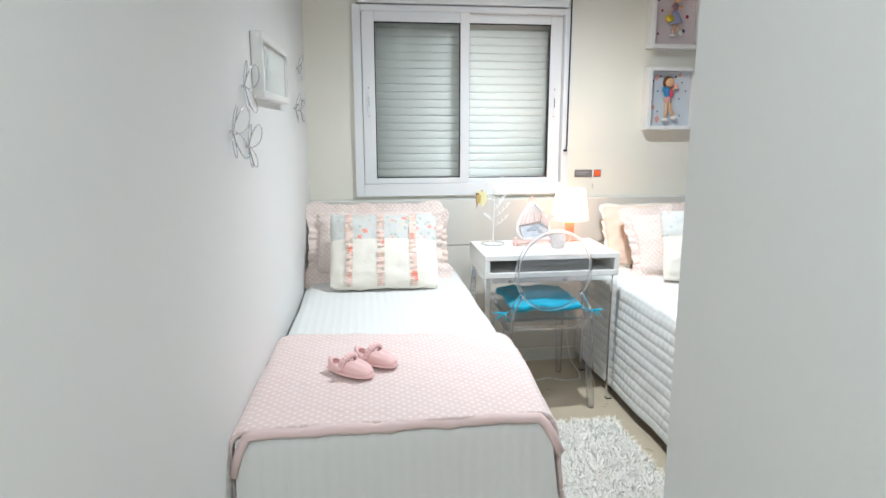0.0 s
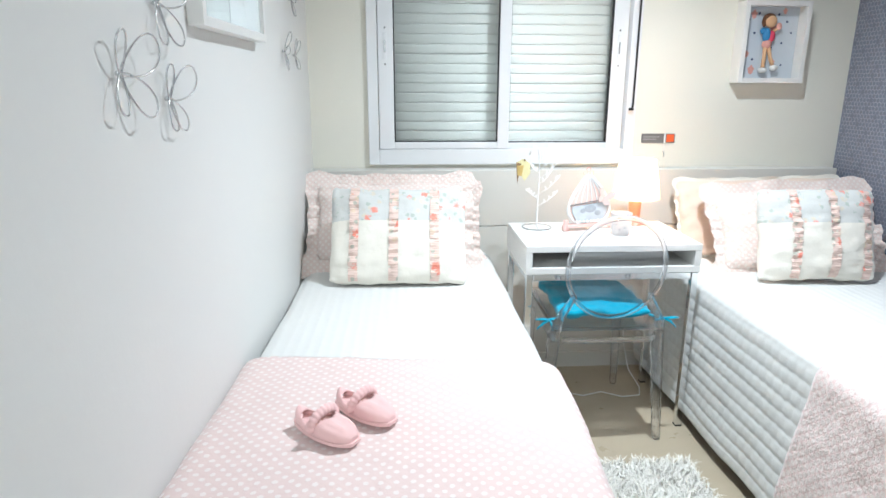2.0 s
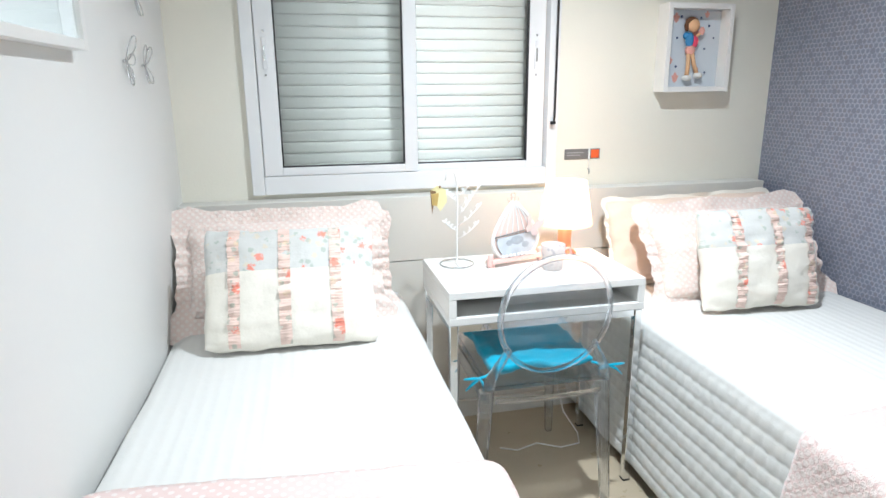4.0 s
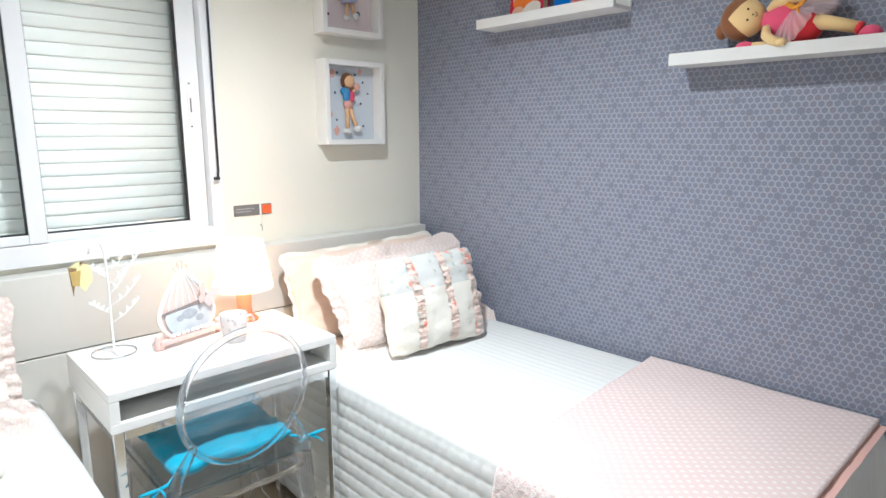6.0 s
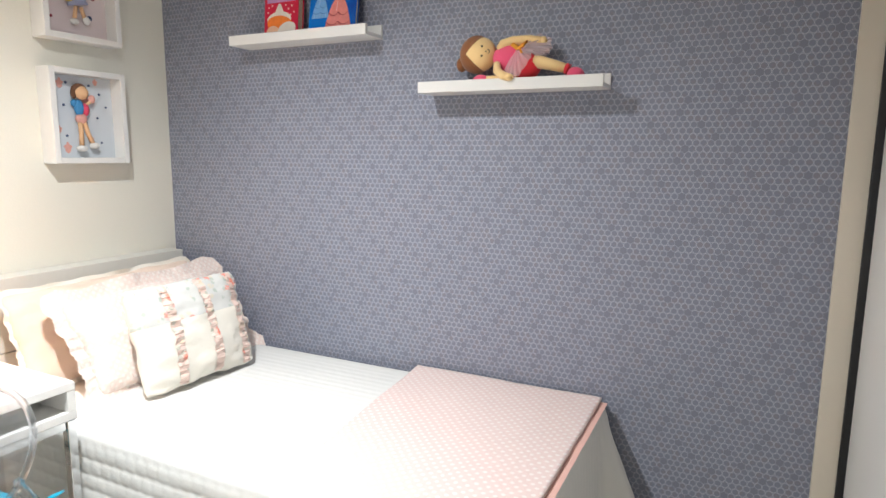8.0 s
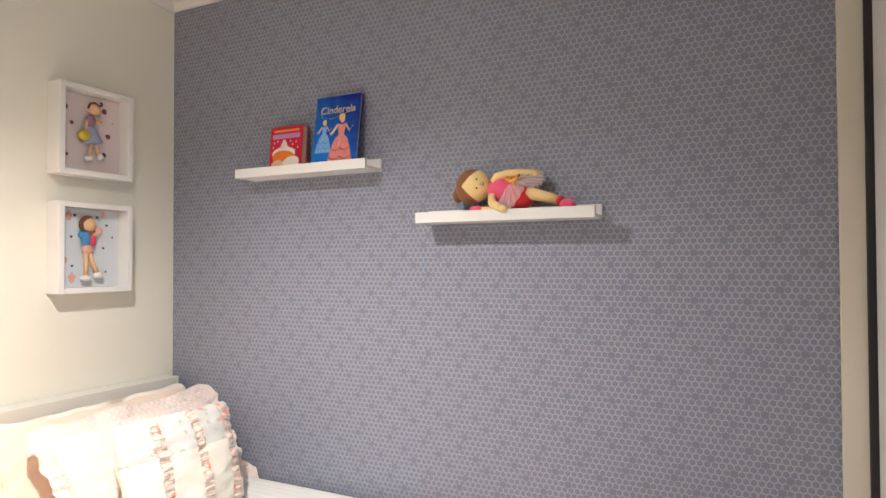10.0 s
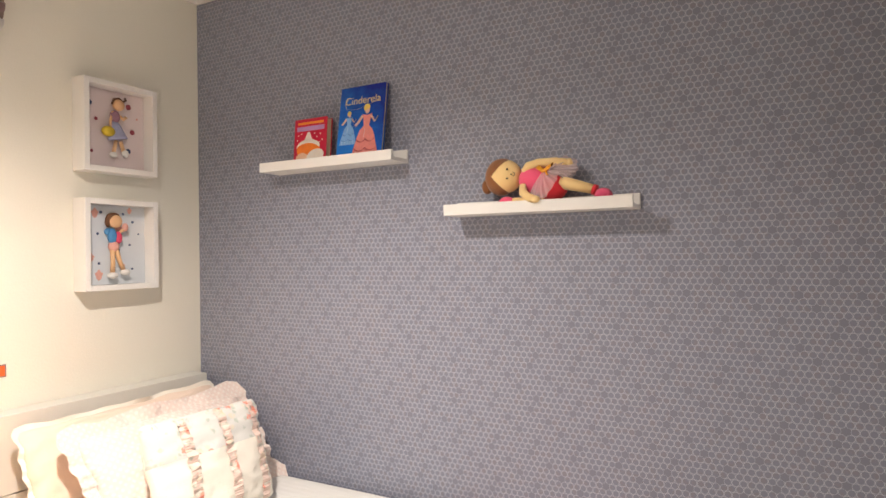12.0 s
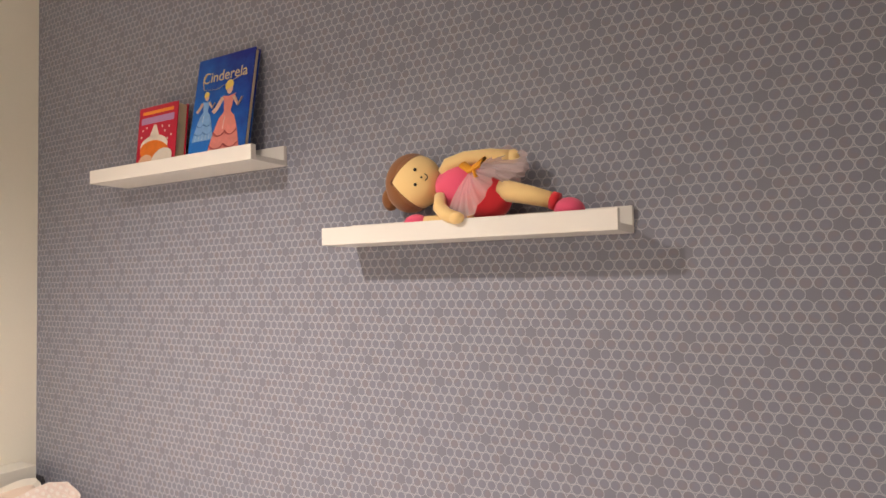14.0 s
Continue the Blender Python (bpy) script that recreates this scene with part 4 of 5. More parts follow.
b = blob((0, 0, 0.20), (0.021, 0.021, 0.026))
bulb_m = bpy.data.materials.new("glowing_bulb")
bulb_m.use_nodes = True
bulb_m.node_tree.nodes["Principled BSDF"].inputs["Emission Color"].default_value = (1, 0.75, 0.48, 1)
bulb_m.node_tree.nodes["Principled BSDF"].inputs["Emission Strength"].default_value = 12
bulb = part("bulb", b, bulb_m, table_lamp)
bulb.visible_shadow = False

# cable on the floor and lamp lead on the wall
cable = part("cable", tube([(0.80, 3.30, 0.004), (0.86, 3.27, 0.004), (0.95, 3.30, 0.004), (1.03, 3.25, 0.004), (1.11, 3.26, 0.005), (1.135, 3.33, 0.006), (1.13, 3.46, 0.03), (1.125, 3.545, 0.14), (1.125, 3.56, 0.40)], 0.003, 6), WPAINT)
tagged(cable, "thin white lamp cable on the floor", "cable")

# small plate with an orange square on the wall
ORANGE = plain("orange_sticker", (0.80, 0.13, 0.03), 0.45)
sign = thing("wall_sign", pose(1.264, WY1, 1.081), "small grey and orange notice on the cream wall", "sign")
part("plate", box(-0.079, 0.079, -0.004, -0.0005, -0.021, 0.021, 0.001), GREYPL, sign)
part("orange_square", box(0.038, 0.074, -0.0062, -0.0042, -0.017, 0.017, 0.0008), ORANGE, sign, "orange square")
part("divider", box(0.026, 0.034, -0.0062, -0.0042, -0.023, 0.023, 0.0008), WPAINT, sign)
for zz, wd in ((0.006, 0.075), (-0.004, 0.06)):
    part("text_bar", box(-0.07, -0.07 + wd, -0.0052, -0.0042, zz - 0.0018, zz + 0.0018), plain("pale_print", (0.42, 0.41, 0.40), 0.6), sign)
hook = part("wall_hook", tube([(1.292, 3.679, 1.02), (1.292, 3.668, 1.018), (1.292, 3.664, 1.006), (1.292, 3.668, 0.998)], 0.0022, 6), WIRE)
join_cord = tube([(1.292, 3.675, 1.056), (1.293, 3.672, 1.04), (1.292, 3.668, 1.018)], 0.0012, 6)
part("thread", join_cord, WPAINT, hook)
tagged(hook, "tiny metal hook in the cream wall", "hook")

# ---- picture boxes ----
SKIN = plain("doll_skin", (0.72, 0.44, 0.24), 0.7, 0, 0.05)
HAIR = plain("brown_hair", (0.13, 0.055, 0.025), 0.8, 0, 0.2)
BLUEC = plain("blue_cloth", (0.06, 0.24, 0.48), 0.8, 0, 0.1)
REDC = plain("rose_cloth", (0.62, 0.06, 0.12), 0.8, 0, 0.1)
LILAC = plain("lilac_cloth", (0.34, 0.36, 0.52), 0.8, 0, 0.15)
MAUVE = plain("mauve_cloth", (0.32, 0.17, 0.22), 0.8, 0, 0.15)
GOLDC = plain("gold_lame", (0.70, 0.52, 0.05), 0.35, 0.5, 0.2)
OFFW = plain("off_white_felt", (0.74, 0.72, 0.68), 0.85, 0, 0.05)
GREYCARD = paint("pale_grey_card", (0.60, 0.64, 0.68), 0.7, 0.08, 0.0004, 25)
PINKCARD = paint("pale_pink_card", (0.72, 0.62, 0.62), 0.7, 0.06, 0.0004, 25)
NAVY = plain("navy_button", (0.05, 0.08, 0.17), 0.4)
WINE = plain("wine_button", (0.28, 0.05, 0.07), 0.4)
SALMON = plain("salmon_print", (0.70, 0.36, 0.30), 0.7, 0, 0.2)


def picture_box(z0, label, card, dots, blots):
    th = thing("picture_box", pose(1.719, WY1, z0), label, "picture", "picture boxes")
    W, H, D, B = 0.149, 0.343, 0.070, 0.021
    part("side", box(-W, -W + 0.02, -D, -0.001, 0, H, 0.0015), LACQUER, th)
    part("side", box(W - 0.02, W, -D, -0.001, 0, H, 0.0015), LACQUER, th)
    part("side", box(-W + 0.0205, W - 0.0205, -D, -0.001, 0, 0.02, 0.0015), LACQUER, th)
    part("side", box(-W + 0.0205, W - 0.0205, -D, -0.001, H - 0.02, H, 0.0015), LACQUER, th)
    b = box(-W + 0.0005, -W + B, -D - 0.006, -D - 0.0005, 0.0005, H - 0.0005, 0.001)
    box(W - B, W - 0.0005, -D - 0.006, -D - 0.0005, 0.0005, H - 0.0005, 0.001, b)
    box(-W + B, W - B, -D - 0.006, -D - 0.0005, 0.0005, B, 0.001, b)
    box(-W + B, W - B, -D - 0.006, -D - 0.0005, H - B, H - 0.0005, 0.001, b)
    part("front_frame", b, LACQUER, th)
    part("backing", box(-W + 0.021, W - 0.021, -0.018, -0.012, 0.021, H - 0.021), card, th)
    for x, z, r, mm in dots:
        part("button", move(lathe([(r * 0.2, 0), (r, 0.0005), (r, 0.002), (r * 0.7, 0.003), (r * 0.1, 0.0026)], 12), pose(x, -0.0182, z, 90)), mm, th)
    for x, z, r in blots:
        part("printed_flower", plate([(r * (1 + 0.25 * math.sin(5 * a)) * math.cos(a), r * 1.3 * (1 + 0.2 * math.cos(4 * a)) * math.sin(a)) for a in [2 * math.pi * i / 20 for i in range(20)]], 0.0008, None, 0, pose(x, -0.0182, z)), SALMON, th)
    return th


def figure_low():
    b = blob((-0.008, -0.036, 0.262), (0.027, 0.016, 0.026), None, 0)
    blob((-0.012, -0.030, 0.272), (0.030, 0.016, 0.024), b, 1)
    blob((-0.034, -0.03, 0.26), (0.011, 0.01, 0.022), b, 1)
    blob((-0.020, -0.034, 0.205), (0.018, 0.013, 0.030), b, 2)
    blob((0.004, -0.036, 0.200), (0.014, 0.012, 0.024), b, 3)
    blob((-0.034, -0.03, 0.222), (0.014, 0.01, 0.014), b, 2)
    tube([(0.002, -0.036, 0.215), (0.020, -0.04, 0.228), (0.026, -0.042, 0.238)], 0.006, 8, bm=b, mat=0)
    blob((0.028, -0.042, 0.240), (0.013, 0.008, 0.016), b, 5)
    blob((-0.014, -0.034, 0.166), (0.022, 0.014, 0.020), b, 5)
    tube([(-0.020, -0.034, 0.155), (-0.018, -0.034, 0.11), (-0.020, -0.034, 0.066)], 0.0085, 8, bm=b, mat=0)
    tube([(-0.004, -0.034, 0.155), (0.008, -0.036, 0.11), (0.022, -0.038, 0.076)], 0.0085, 8, bm=b, mat=0)
    blob((-0.022, -0.038, 0.055), (0.022, 0.014, 0.012), b, 4)
    blob((0.028, -0.04, 0.066), (0.020, 0.013, 0.013), b, 4)
    return b


def figure_high():
    b = blob((0.010, -0.036, 0.268), (0.024, 0.015, 0.022), None, 0)
    tube([(-0.016, -0.036, 0.268), (-0.008, -0.036, 0.288), (0.012, -0.036, 0.294), (0.030, -0.036, 0.284), (0.040, -0.036, 0.292), (0.036, -0.036, 0.302)], 0.0045, 8, bm=b, mat=1)
    blob((-0.004, -0.034, 0.222), (0.020, 0.013, 0.024), b, 3)
    tube([(0.010, -0.036, 0.228), (0.030, -0.036, 0.216), (0.040, -0.038, 0.226)], 0.006, 8, bm=b, mat=0)
    tube([(-0.014, -0.036, 0.24), (-0.024, -0.036, 0.20), (-0.022, -0.036, 0.17)], 0.005, 8, bm=b, mat=0)
    lath = lathe([(0.010, 0.06), (0.020, 0.045), (0.032, 0.01), (0.036, 0), (0.004, 0.001)], 16)
    move(lath, pose(0.008, -0.034, 0.135, 0, -12, 0) @ Matrix.Diagonal((1.15, 0.42, 1.15, 1)))
    for f in lath.faces:
        f.material_index = 2
    join(b, lath)
    blob((-0.036, -0.042, 0.160), (0.026, 0.016, 0.020), b, 5)
    tube([(0.0, -0.034, 0.13), (-0.010, -0.034, 0.085)], 0.007, 8, bm=b, mat=0)
    tube([(0.018, -0.034, 0.13), (0.030, -0.034, 0.092)], 0.007, 8, bm=b, mat=0)
    blob((-0.012, -0.036, 0.074), (0.016, 0.011, 0.011), b, 4)
    blob((0.036, -0.036, 0.084), (0.014, 0.011, 0.015), b, 4)
    return b


lo_dots = [(-0.100, 0.270, 0.0055, NAVY), (-0.055, 0.296, 0.0055, NAVY), (0.035, 0.292, 0.005, NAVY), (0.075, 0.262, 0.005, NAVY), (0.024, 0.222, 0.005, NAVY), (-0.068, 0.214, 0.005, NAVY), (-0.102, 0.155, 0.005, NAVY),
           (0.062, 0.172, 0.0045, NAVY), (0.016, 0.152, 0.004, NAVY), (-0.064, 0.102, 0.005, NAVY), (-0.108, 0.082, 0.005, NAVY), (0.072, 0.078, 0.0045, NAVY), (0.10, 0.215, 0.004, NAVY)]
lo_blots = [(-0.078, 0.292, 0.013), (0.018, 0.232, 0.014), (-0.092, 0.125, 0.010), (-0.064, 0.058, 0.014), (0.030, 0.090, 0.011), (0.062, 0.306, 0.009)]
picture_box(1.328, "white picture box with a small doll on pale grey", GREYCARD, lo_dots, lo_blots)
fig = part("doll", figure_low(), [SKIN, HAIR, BLUEC, REDC, OFFW, SALMON])
fig.matrix_world = pose(1.719, WY1, 1.328)
tagged(fig, "small cloth doll in blue and rose inside the box", "doll")
hi_dots = [(-0.095, 0.262, 0.010, NAVY), (0.062, 0.272, 0.011, WINE), (-0.070, 0.205, 0.007, WINE), (0.078, 0.175, 0.010, WINE), (-0.108, 0.165, 0.008, NAVY), (-0.088, 0.082, 0.006, WINE), (0.060, 0.098, 0.010, NAVY), (0.098, 0.23, 0.004, SALMON)]
picture_box(1.771, "white picture box with a small doll on pale pink", PINKCARD, hi_dots, [])
fig = part("doll", figure_high(), [SKIN, HAIR, LILAC, MAUVE, OFFW, GOLDC])
fig.matrix_world = pose(1.719, WY1, 1.771)
tagged(fig, "small cloth doll in lilac holding something golden", "doll")

# ---- left wall ----
# in these things local x runs along the wall away from the hall, local y into the wall
lf = thing("framed_picture", pose(left_x(2.535), 2.535, 1.430, 0, 0, 90 - 1.84), "white picture frame with a faint drawing on the white wall", "picture")
FW, FH = 0.270, 0.198
b = box(-FW, -FW + 0.022, -0.036, -0.001, 0, FH, 0.0015)
box(FW - 0.022, FW, -0.036, -0.001, 0, FH, 0.0015, b)
box(-FW + 0.022, FW - 0.022, -0.036, -0.001, 0, 0.022, 0.0015, b)
box(-FW + 0.022, FW - 0.022, -0.036, -0.001, FH - 0.022, FH, 0.0015, b)
part("frame", b, LACQUER, lf)
part("mount", box(-FW + 0.02, FW - 0.02, -0.020, -0.014, 0.02, FH - 0.02), paint("pale_grey_mount", (0.60, 0.62, 0.61), 0.7, 0.04), lf)
b = box(-FW + 0.021, FW - 0.021, -0.027, -0.024, 0.021, FH - 0.021)
p = part("pane", b, PANE_GLASS, lf)
p.visible_shadow = False
FAINT = plain("faint_pencil", (0.52, 0.52, 0.50), 0.8)
for i in range(7):
    b = box(-0.14 + i * 0.038, -0.118 + i * 0.038, -0.0212, -0.0202, 0.082 + 0.008 * math.sin(i * 2), 0.092 + 0.012 * math.sin(i * 1.3 + 1), 0.0)
    part("drawn_mark", b, FAINT, lf)


def wire_flower(y, z, size, tilt, petals, label="silver wire flower on the white wall"):
    th = thing("wire_flower", pose(left_x(y) + 0.001, y, z, 0, 0, 90 - 1.84), label, "wall ornament", "wire flowers")
    for i, (ang, ln, out) in enumerate(petals):
        a = radians(ang + tilt)
        pts = []
        for j in range(24):
            k = 2 * math.pi * j / 24
            r = ln * size * (1 - math.cos(k)) / 2
            s = 0.30 * ln * size * math.sin(k) * (0.4 + 0.6 * (1 - math.cos(k)) / 2) * 1.3
            pts.append((math.cos(a) * r - math.sin(a) * s, -0.010 - out * r, math.sin(a) * r + math.cos(a) * s))
        part("petal", tube(pts, 0.0017, 6, closed=True), WIRE, th)
    part("knot", blob((0, -0.006, 0), (0.005, 0.006, 0.005), seg=10), WIRE, th)
    return th


wire_flower(1.918, 1.326, 0.088, 0, ((28, 1.2, 0.25), (106, 0.78, 0.25), (250, 0.78, 0.15), (318, 1.05, 0.25)))
wire_flower(2.104, 1.284, 0.084, 0, ((30, 1.15, 0.25), (92, 0.75, 0.15), (266, 0.72, 0.15), (306, 0.85, 0.2)))
wire_flower(2.092, 1.452, 0.086, 0, ((28, 1.2, 0.25), (106, 0.82, 0.2), (262, 0.85, 0.15), (310, 1.0, 0.25)))
wire_flower(3.16, 1.425, 0.085, 0, ((64, 0.85, 0.3), (10, 0.6, 0.2), (262, 0.75, 0.2), (285, 0.6, 0.2)))
wire_flower(3.34, 1.420, 0.085, 0, ((60, 0.7, 0.3), (100, 0.7, 0.2), (262, 0.6, 0.2), (305, 0.7, 0.2)))
wire_flower(3.32, 1.615, 0.085, 0, ((60, 0.8, 0.3), (10, 0.6, 0.2), (255, 0.7, 0.2), (290, 0.7, 0.2)))

# ---- shelves on the blue wall ----
def shelf(y0, y1, zb, label):
    th = thing("picture_ledge", pose(WX1, (y0 + y1) / 2, zb), label, "shelf", "picture ledges")
    L = (y1 - y0) / 2
    part("base_board", box(-0.098, -0.001, -L, L, 0, 0.013, 0.001), LACQUER, th)
    part("front_lip", box(-0.114, -0.0985, -L, L, 0.0, 0.036, 0.0015), LACQUER, th)
    part("back_board", box(-0.012, -0.001, -L, L, 0.0135, 0.048, 0.001), LACQUER, th)


shelf(2.580, 3.197, 1.776, "white ledge that holds two picture books")
shelf(1.771, 2.378, 1.573, "white ledge that holds a lying rag doll")

# books: local x right along the cover, y out of the cover is -y, z up
PAGE = plain("page_block", (0.66, 0.56, 0.38), 0.8, 0, 0.1, 300)
def cover_blue():
    m = Mat("blue_book_cover", 0.42)
    x, _, z = m.xyz("Object")
    f = (z * 2.4 + x * 2.2 + (m.noise(18, 4) - 0.5) * 0.9)
    m.base(m.mix(f, (0.003, 0.22, 0.74), (0.002, 0.016, 0.24)))
    m.b.inputs["Specular IOR Level"].default_value = 0.3
    return m.m


def book(y_right, y_left, zb, h, t, lean, cover, label):
    w = y_left - y_right
    th = thing("book", pose(2.058, y_left, zb) @ pose(0, 0, 0, 0, 0, -90) @ pose(0, 0, 0, -lean, 0, 0), label, "book", "books on the ledge")
    part("front_cover", box(0, w, 0, 0.0025, 0.0005, h, 0.0008), cover, th)
    part("back_cover", box(0, w, t - 0.0025, t, 0.0005, h, 0.0008), cover, th)
    part("spine", box(-0.001, 0.002, 0.0, t, 0.0005, h, 0.0008), cover, th)
    part("pages", box(0.0025, w - 0.004, 0.003, t - 0.003, 0.004, h - 0.004), PAGE, th)
    return th


tall = book(2.652, 2.854, 1.7895, 0.289, 0.016, 9, cover_blue(), "blue picture book with two gowns leaning on the wall")
GOLDP = plain("gold_print", (0.72, 0.55, 0.30), 0.4)
SKYP = plain("sky_blue_print", (0.20, 0.42, 0.75), 0.4, 0, 0.2, 60)
ROSEP = plain("rose_print", (0.76, 0.25, 0.22), 0.4, 0, 0.2, 60)
YELP = plain("yellow_print", (0.80, 0.58, 0.12), 0.4)
PALEP = plain("pale_print_skin", (0.78, 0.50, 0.38), 0.5)


def title(text, size, x, z, y, mat, parent):
    cu = bpy.data.curves.new("title", "FONT")
    cu.body, cu.size, cu.extrude = text, size, 0.0003
    tmp = bpy.data.objects.new("title_tmp", cu)
    scene.collection.objects.link(tmp)
    bpy.context.view_layer.update()
    me = bpy.data.meshes.new_from_object(tmp)
    bpy.data.objects.remove(tmp)
    me.materials.append(mat)
    ob = new("title", me)
    ob.parent = parent
    ob.matrix_basis = pose(x, y, z, 90)
    return ob


def gown(x, z, s, mats, parent):
    """A printed ball gown: bell skirt, bodice, arms, swags and folds."""
    skirt, trim, light, top, skin = mats
    hw = lambda k: s * (0.10 + 0.40 * (1 - k) ** 0.55)
    ks = [i / 9 for i in range(10)]
    edge = [(hw(k), k * s) for k in ks] + [(0.15 * s, 1.30 * s), (0.20 * s, 1.38 * s), (0.0, 1.34 * s)]
    part("printed_gown", plate(edge + [(-px, pz) for px, pz in reversed(edge[:-1])], 0.0007, None, 0, pose(x, -0.0005, z)), skirt, parent)
    for k in (0.30, 0.58):
        for c in (-0.5, 0.5):
            w = hw(k) * 0.5
            part("printed_swag", tube([(x + c * 2 * w * 0.98 + w * q, -0.0012, z + s * (k - 0.10 * (1 - q * q))) for q in (-1, -0.6, -0.2, 0.2, 0.6, 1)], 0.032 * s, 6, flat=0.2), trim, parent)
    for c in (-0.7, -0.35, 0.0, 0.35, 0.7):
        part("printed_fold", tube([(x + c * hw(k), -0.0010, z + s * k) for k in (0.02, 0.12, 0.2)], 0.016 * s, 5, flat=0.2), light, parent)
    part("printed_fold", tube([(x - 0.2 * hw(k), -0.0010, z + s * k) for k in (0.62, 0.75, 0.9)], 0.022 * s, 5, flat=0.2), light, parent)
    b = plate([(0.085 * s * math.cos(a), 1.50 * s + 0.11 * s * math.sin(a)) for a in [2 * math.pi * i / 14 for i in range(14)]], 0.0008, None, 0, pose(x, -0.0005, z))
    for sx in (-1, 1):
        tube([(x + sx * 0.16 * s, -0.001, z + 1.32 * s), (x + sx * 0.32 * s, -0.001, z + 1.10 * s), (x + sx * 0.42 * s, -0.001, z + (1.14 + 0.12 * sx) * s)], 0.052 * s, 6, bm=b, flat=0.2)
    part("printed_shape", b, skin, parent)
    part("printed_shape", plate([(0.12 * s * math.cos(a) - 0.02 * s, 1.58 * s + 0.13 * s * math.sin(a)) for a in [math.pi * (i / 13 * 1.3 - 0.05) for i in range(14)]], 0.0010, None, 0, pose(x, -0.0009, z)), top, parent)


title("Cinderela", 0.041, 0.022, 0.220, -0.0006, GOLDP, tall)
part("printed_swirl", tube([(0.036, -0.001, 0.245), (0.025, -0.001, 0.225), (0.032, -0.001, 0.203), (0.08, -0.001, 0.198), (0.14, -0.001, 0.215), (0.175, -0.001, 0.225)], 0.0012, 5, flat=0.3), GOLDP, tall)
ROSED = plain("deep_rose_print", (0.50, 0.09, 0.09), 0.45, 0, 0.2, 60)
ROSEL = plain("light_rose_print", (0.82, 0.52, 0.48), 0.45, 0, 0.1, 60)
SKYL = plain("ice_blue_print", (0.52, 0.66, 0.84), 0.45, 0, 0.1, 60)
SKYD = plain("steel_blue_print", (0.07, 0.22, 0.55), 0.45, 0, 0.2, 60)
gown(0.128, 0.014, 0.118, [ROSEP, ROSED, ROSEL, YELP, PALEP], tall)
gown(0.048, 0.066, 0.076, [SKYP, SKYD, SKYL, YELP, PALEP], tall)

RED = plain("red_book_cover", (0.58, 0.008, 0.045), 0.3, 0, 0.06)
small = book(2.902, 3.060, 1.7895, 0.186, 0.032, 5, RED, "small red picture book standing beside the blue one")
part("title_bar", box(0.016, 0.142, -0.0012, -0.0004, 0.164, 0.173), plain("orange_print", (0.85, 0.30, 0.04), 0.5), small)
part("title_bar", box(0.012, 0.146, -0.0012, -0.0004, 0.138, 0.156), plain("lilac_print", (0.45, 0.25, 0.48), 0.5), small)
CREAMP, TANGERINE = plain("cream_print", (0.80, 0.74, 0.66), 0.5, 0, 0.1, 50), plain("tangerine_print", (0.82, 0.20, 0.02), 0.5, 0, 0.2, 40)


def oval(cx, cz, rx, rz, y, mat, tilt=0.0, lobes=0.05):
    """A printed, slightly uneven oval on the small book's cover."""
    pts = [(rx * math.cos(a) * (1 + lobes * math.sin(3 * a)), rz * math.sin(a)) for a in [2 * math.pi * i / 24 for i in range(24)]]
    part("printed_shape", plate(pts, 0.0005, None, 0, pose(cx, y, cz, 0, tilt, 0)), mat, small)


oval(0.070, 0.072, 0.056, 0.034, -0.0004, CREAMP)
part("printed_shape", plate([(-0.022, 0), (0.022, 0), (0.013, 0.018), (0.006, 0.034), (-0.004, 0.036), (-0.012, 0.02)], 0.0005, None, 0, pose(0.070, -0.0004, 0.098)), CREAMP, small)
oval(0.074, 0.056, 0.060, 0.034, -0.0009, TANGERINE, 8)
oval(0.042, 0.030, 0.030, 0.024, -0.0014, plain("peach_print", (0.84, 0.52, 0.34), 0.5, 0, 0.1, 50))
oval(0.108, 0.034, 0.042, 0.030, -0.0019, CREAMP, -14)
for cx, cz in ((0.020, 0.122), (0.036, 0.128), (0.112, 0.112), (0.128, 0.122), (0.138, 0.098), (0.124, 0.090), (0.016, 0.104), (0.100, 0.126)):
    oval(cx, cz, 0.0028, 0.0028, -0.0004, CREAMP)

# ---- lying rag doll: one plain mesh ----
FELT = fabric("doll_felt", (0.86, 0.61, 0.28), 500, 0.05, 0.001)
FELT_HAIR = fabric("brown_felt", (0.26, 0.095, 0.028), 500, 0.12, 0.002)
FELT_PINK = fabric("pink_felt", (0.82, 0.095, 0.20), 500, 0.1, 0.002)
FELT_RED = fabric("red_felt", (0.74, 0.025, 0.04), 500, 0.1, 0.002)
TULLE = fabric("pale_pink_tulle", (0.90, 0.72, 0.74), 300, 0.15, 0.003)
nt = TULLE.node_tree
see, blend = nt.nodes.new("ShaderNodeBsdfTransparent"), nt.nodes.new("ShaderNodeMixShader")
blend.inputs[0].default_value = 0.58
nt.links.new(nt.nodes["Principled BSDF"].outputs[0], blend.inputs[1])
nt.links.new(see.outputs[0], blend.inputs[2])
nt.links.new(blend.outputs[0], nt.nodes["Material Output"].inputs[0])
BLACK = plain("black_thread", (0.01, 0.01, 0.01), 0.6)
DX0 = 2.072


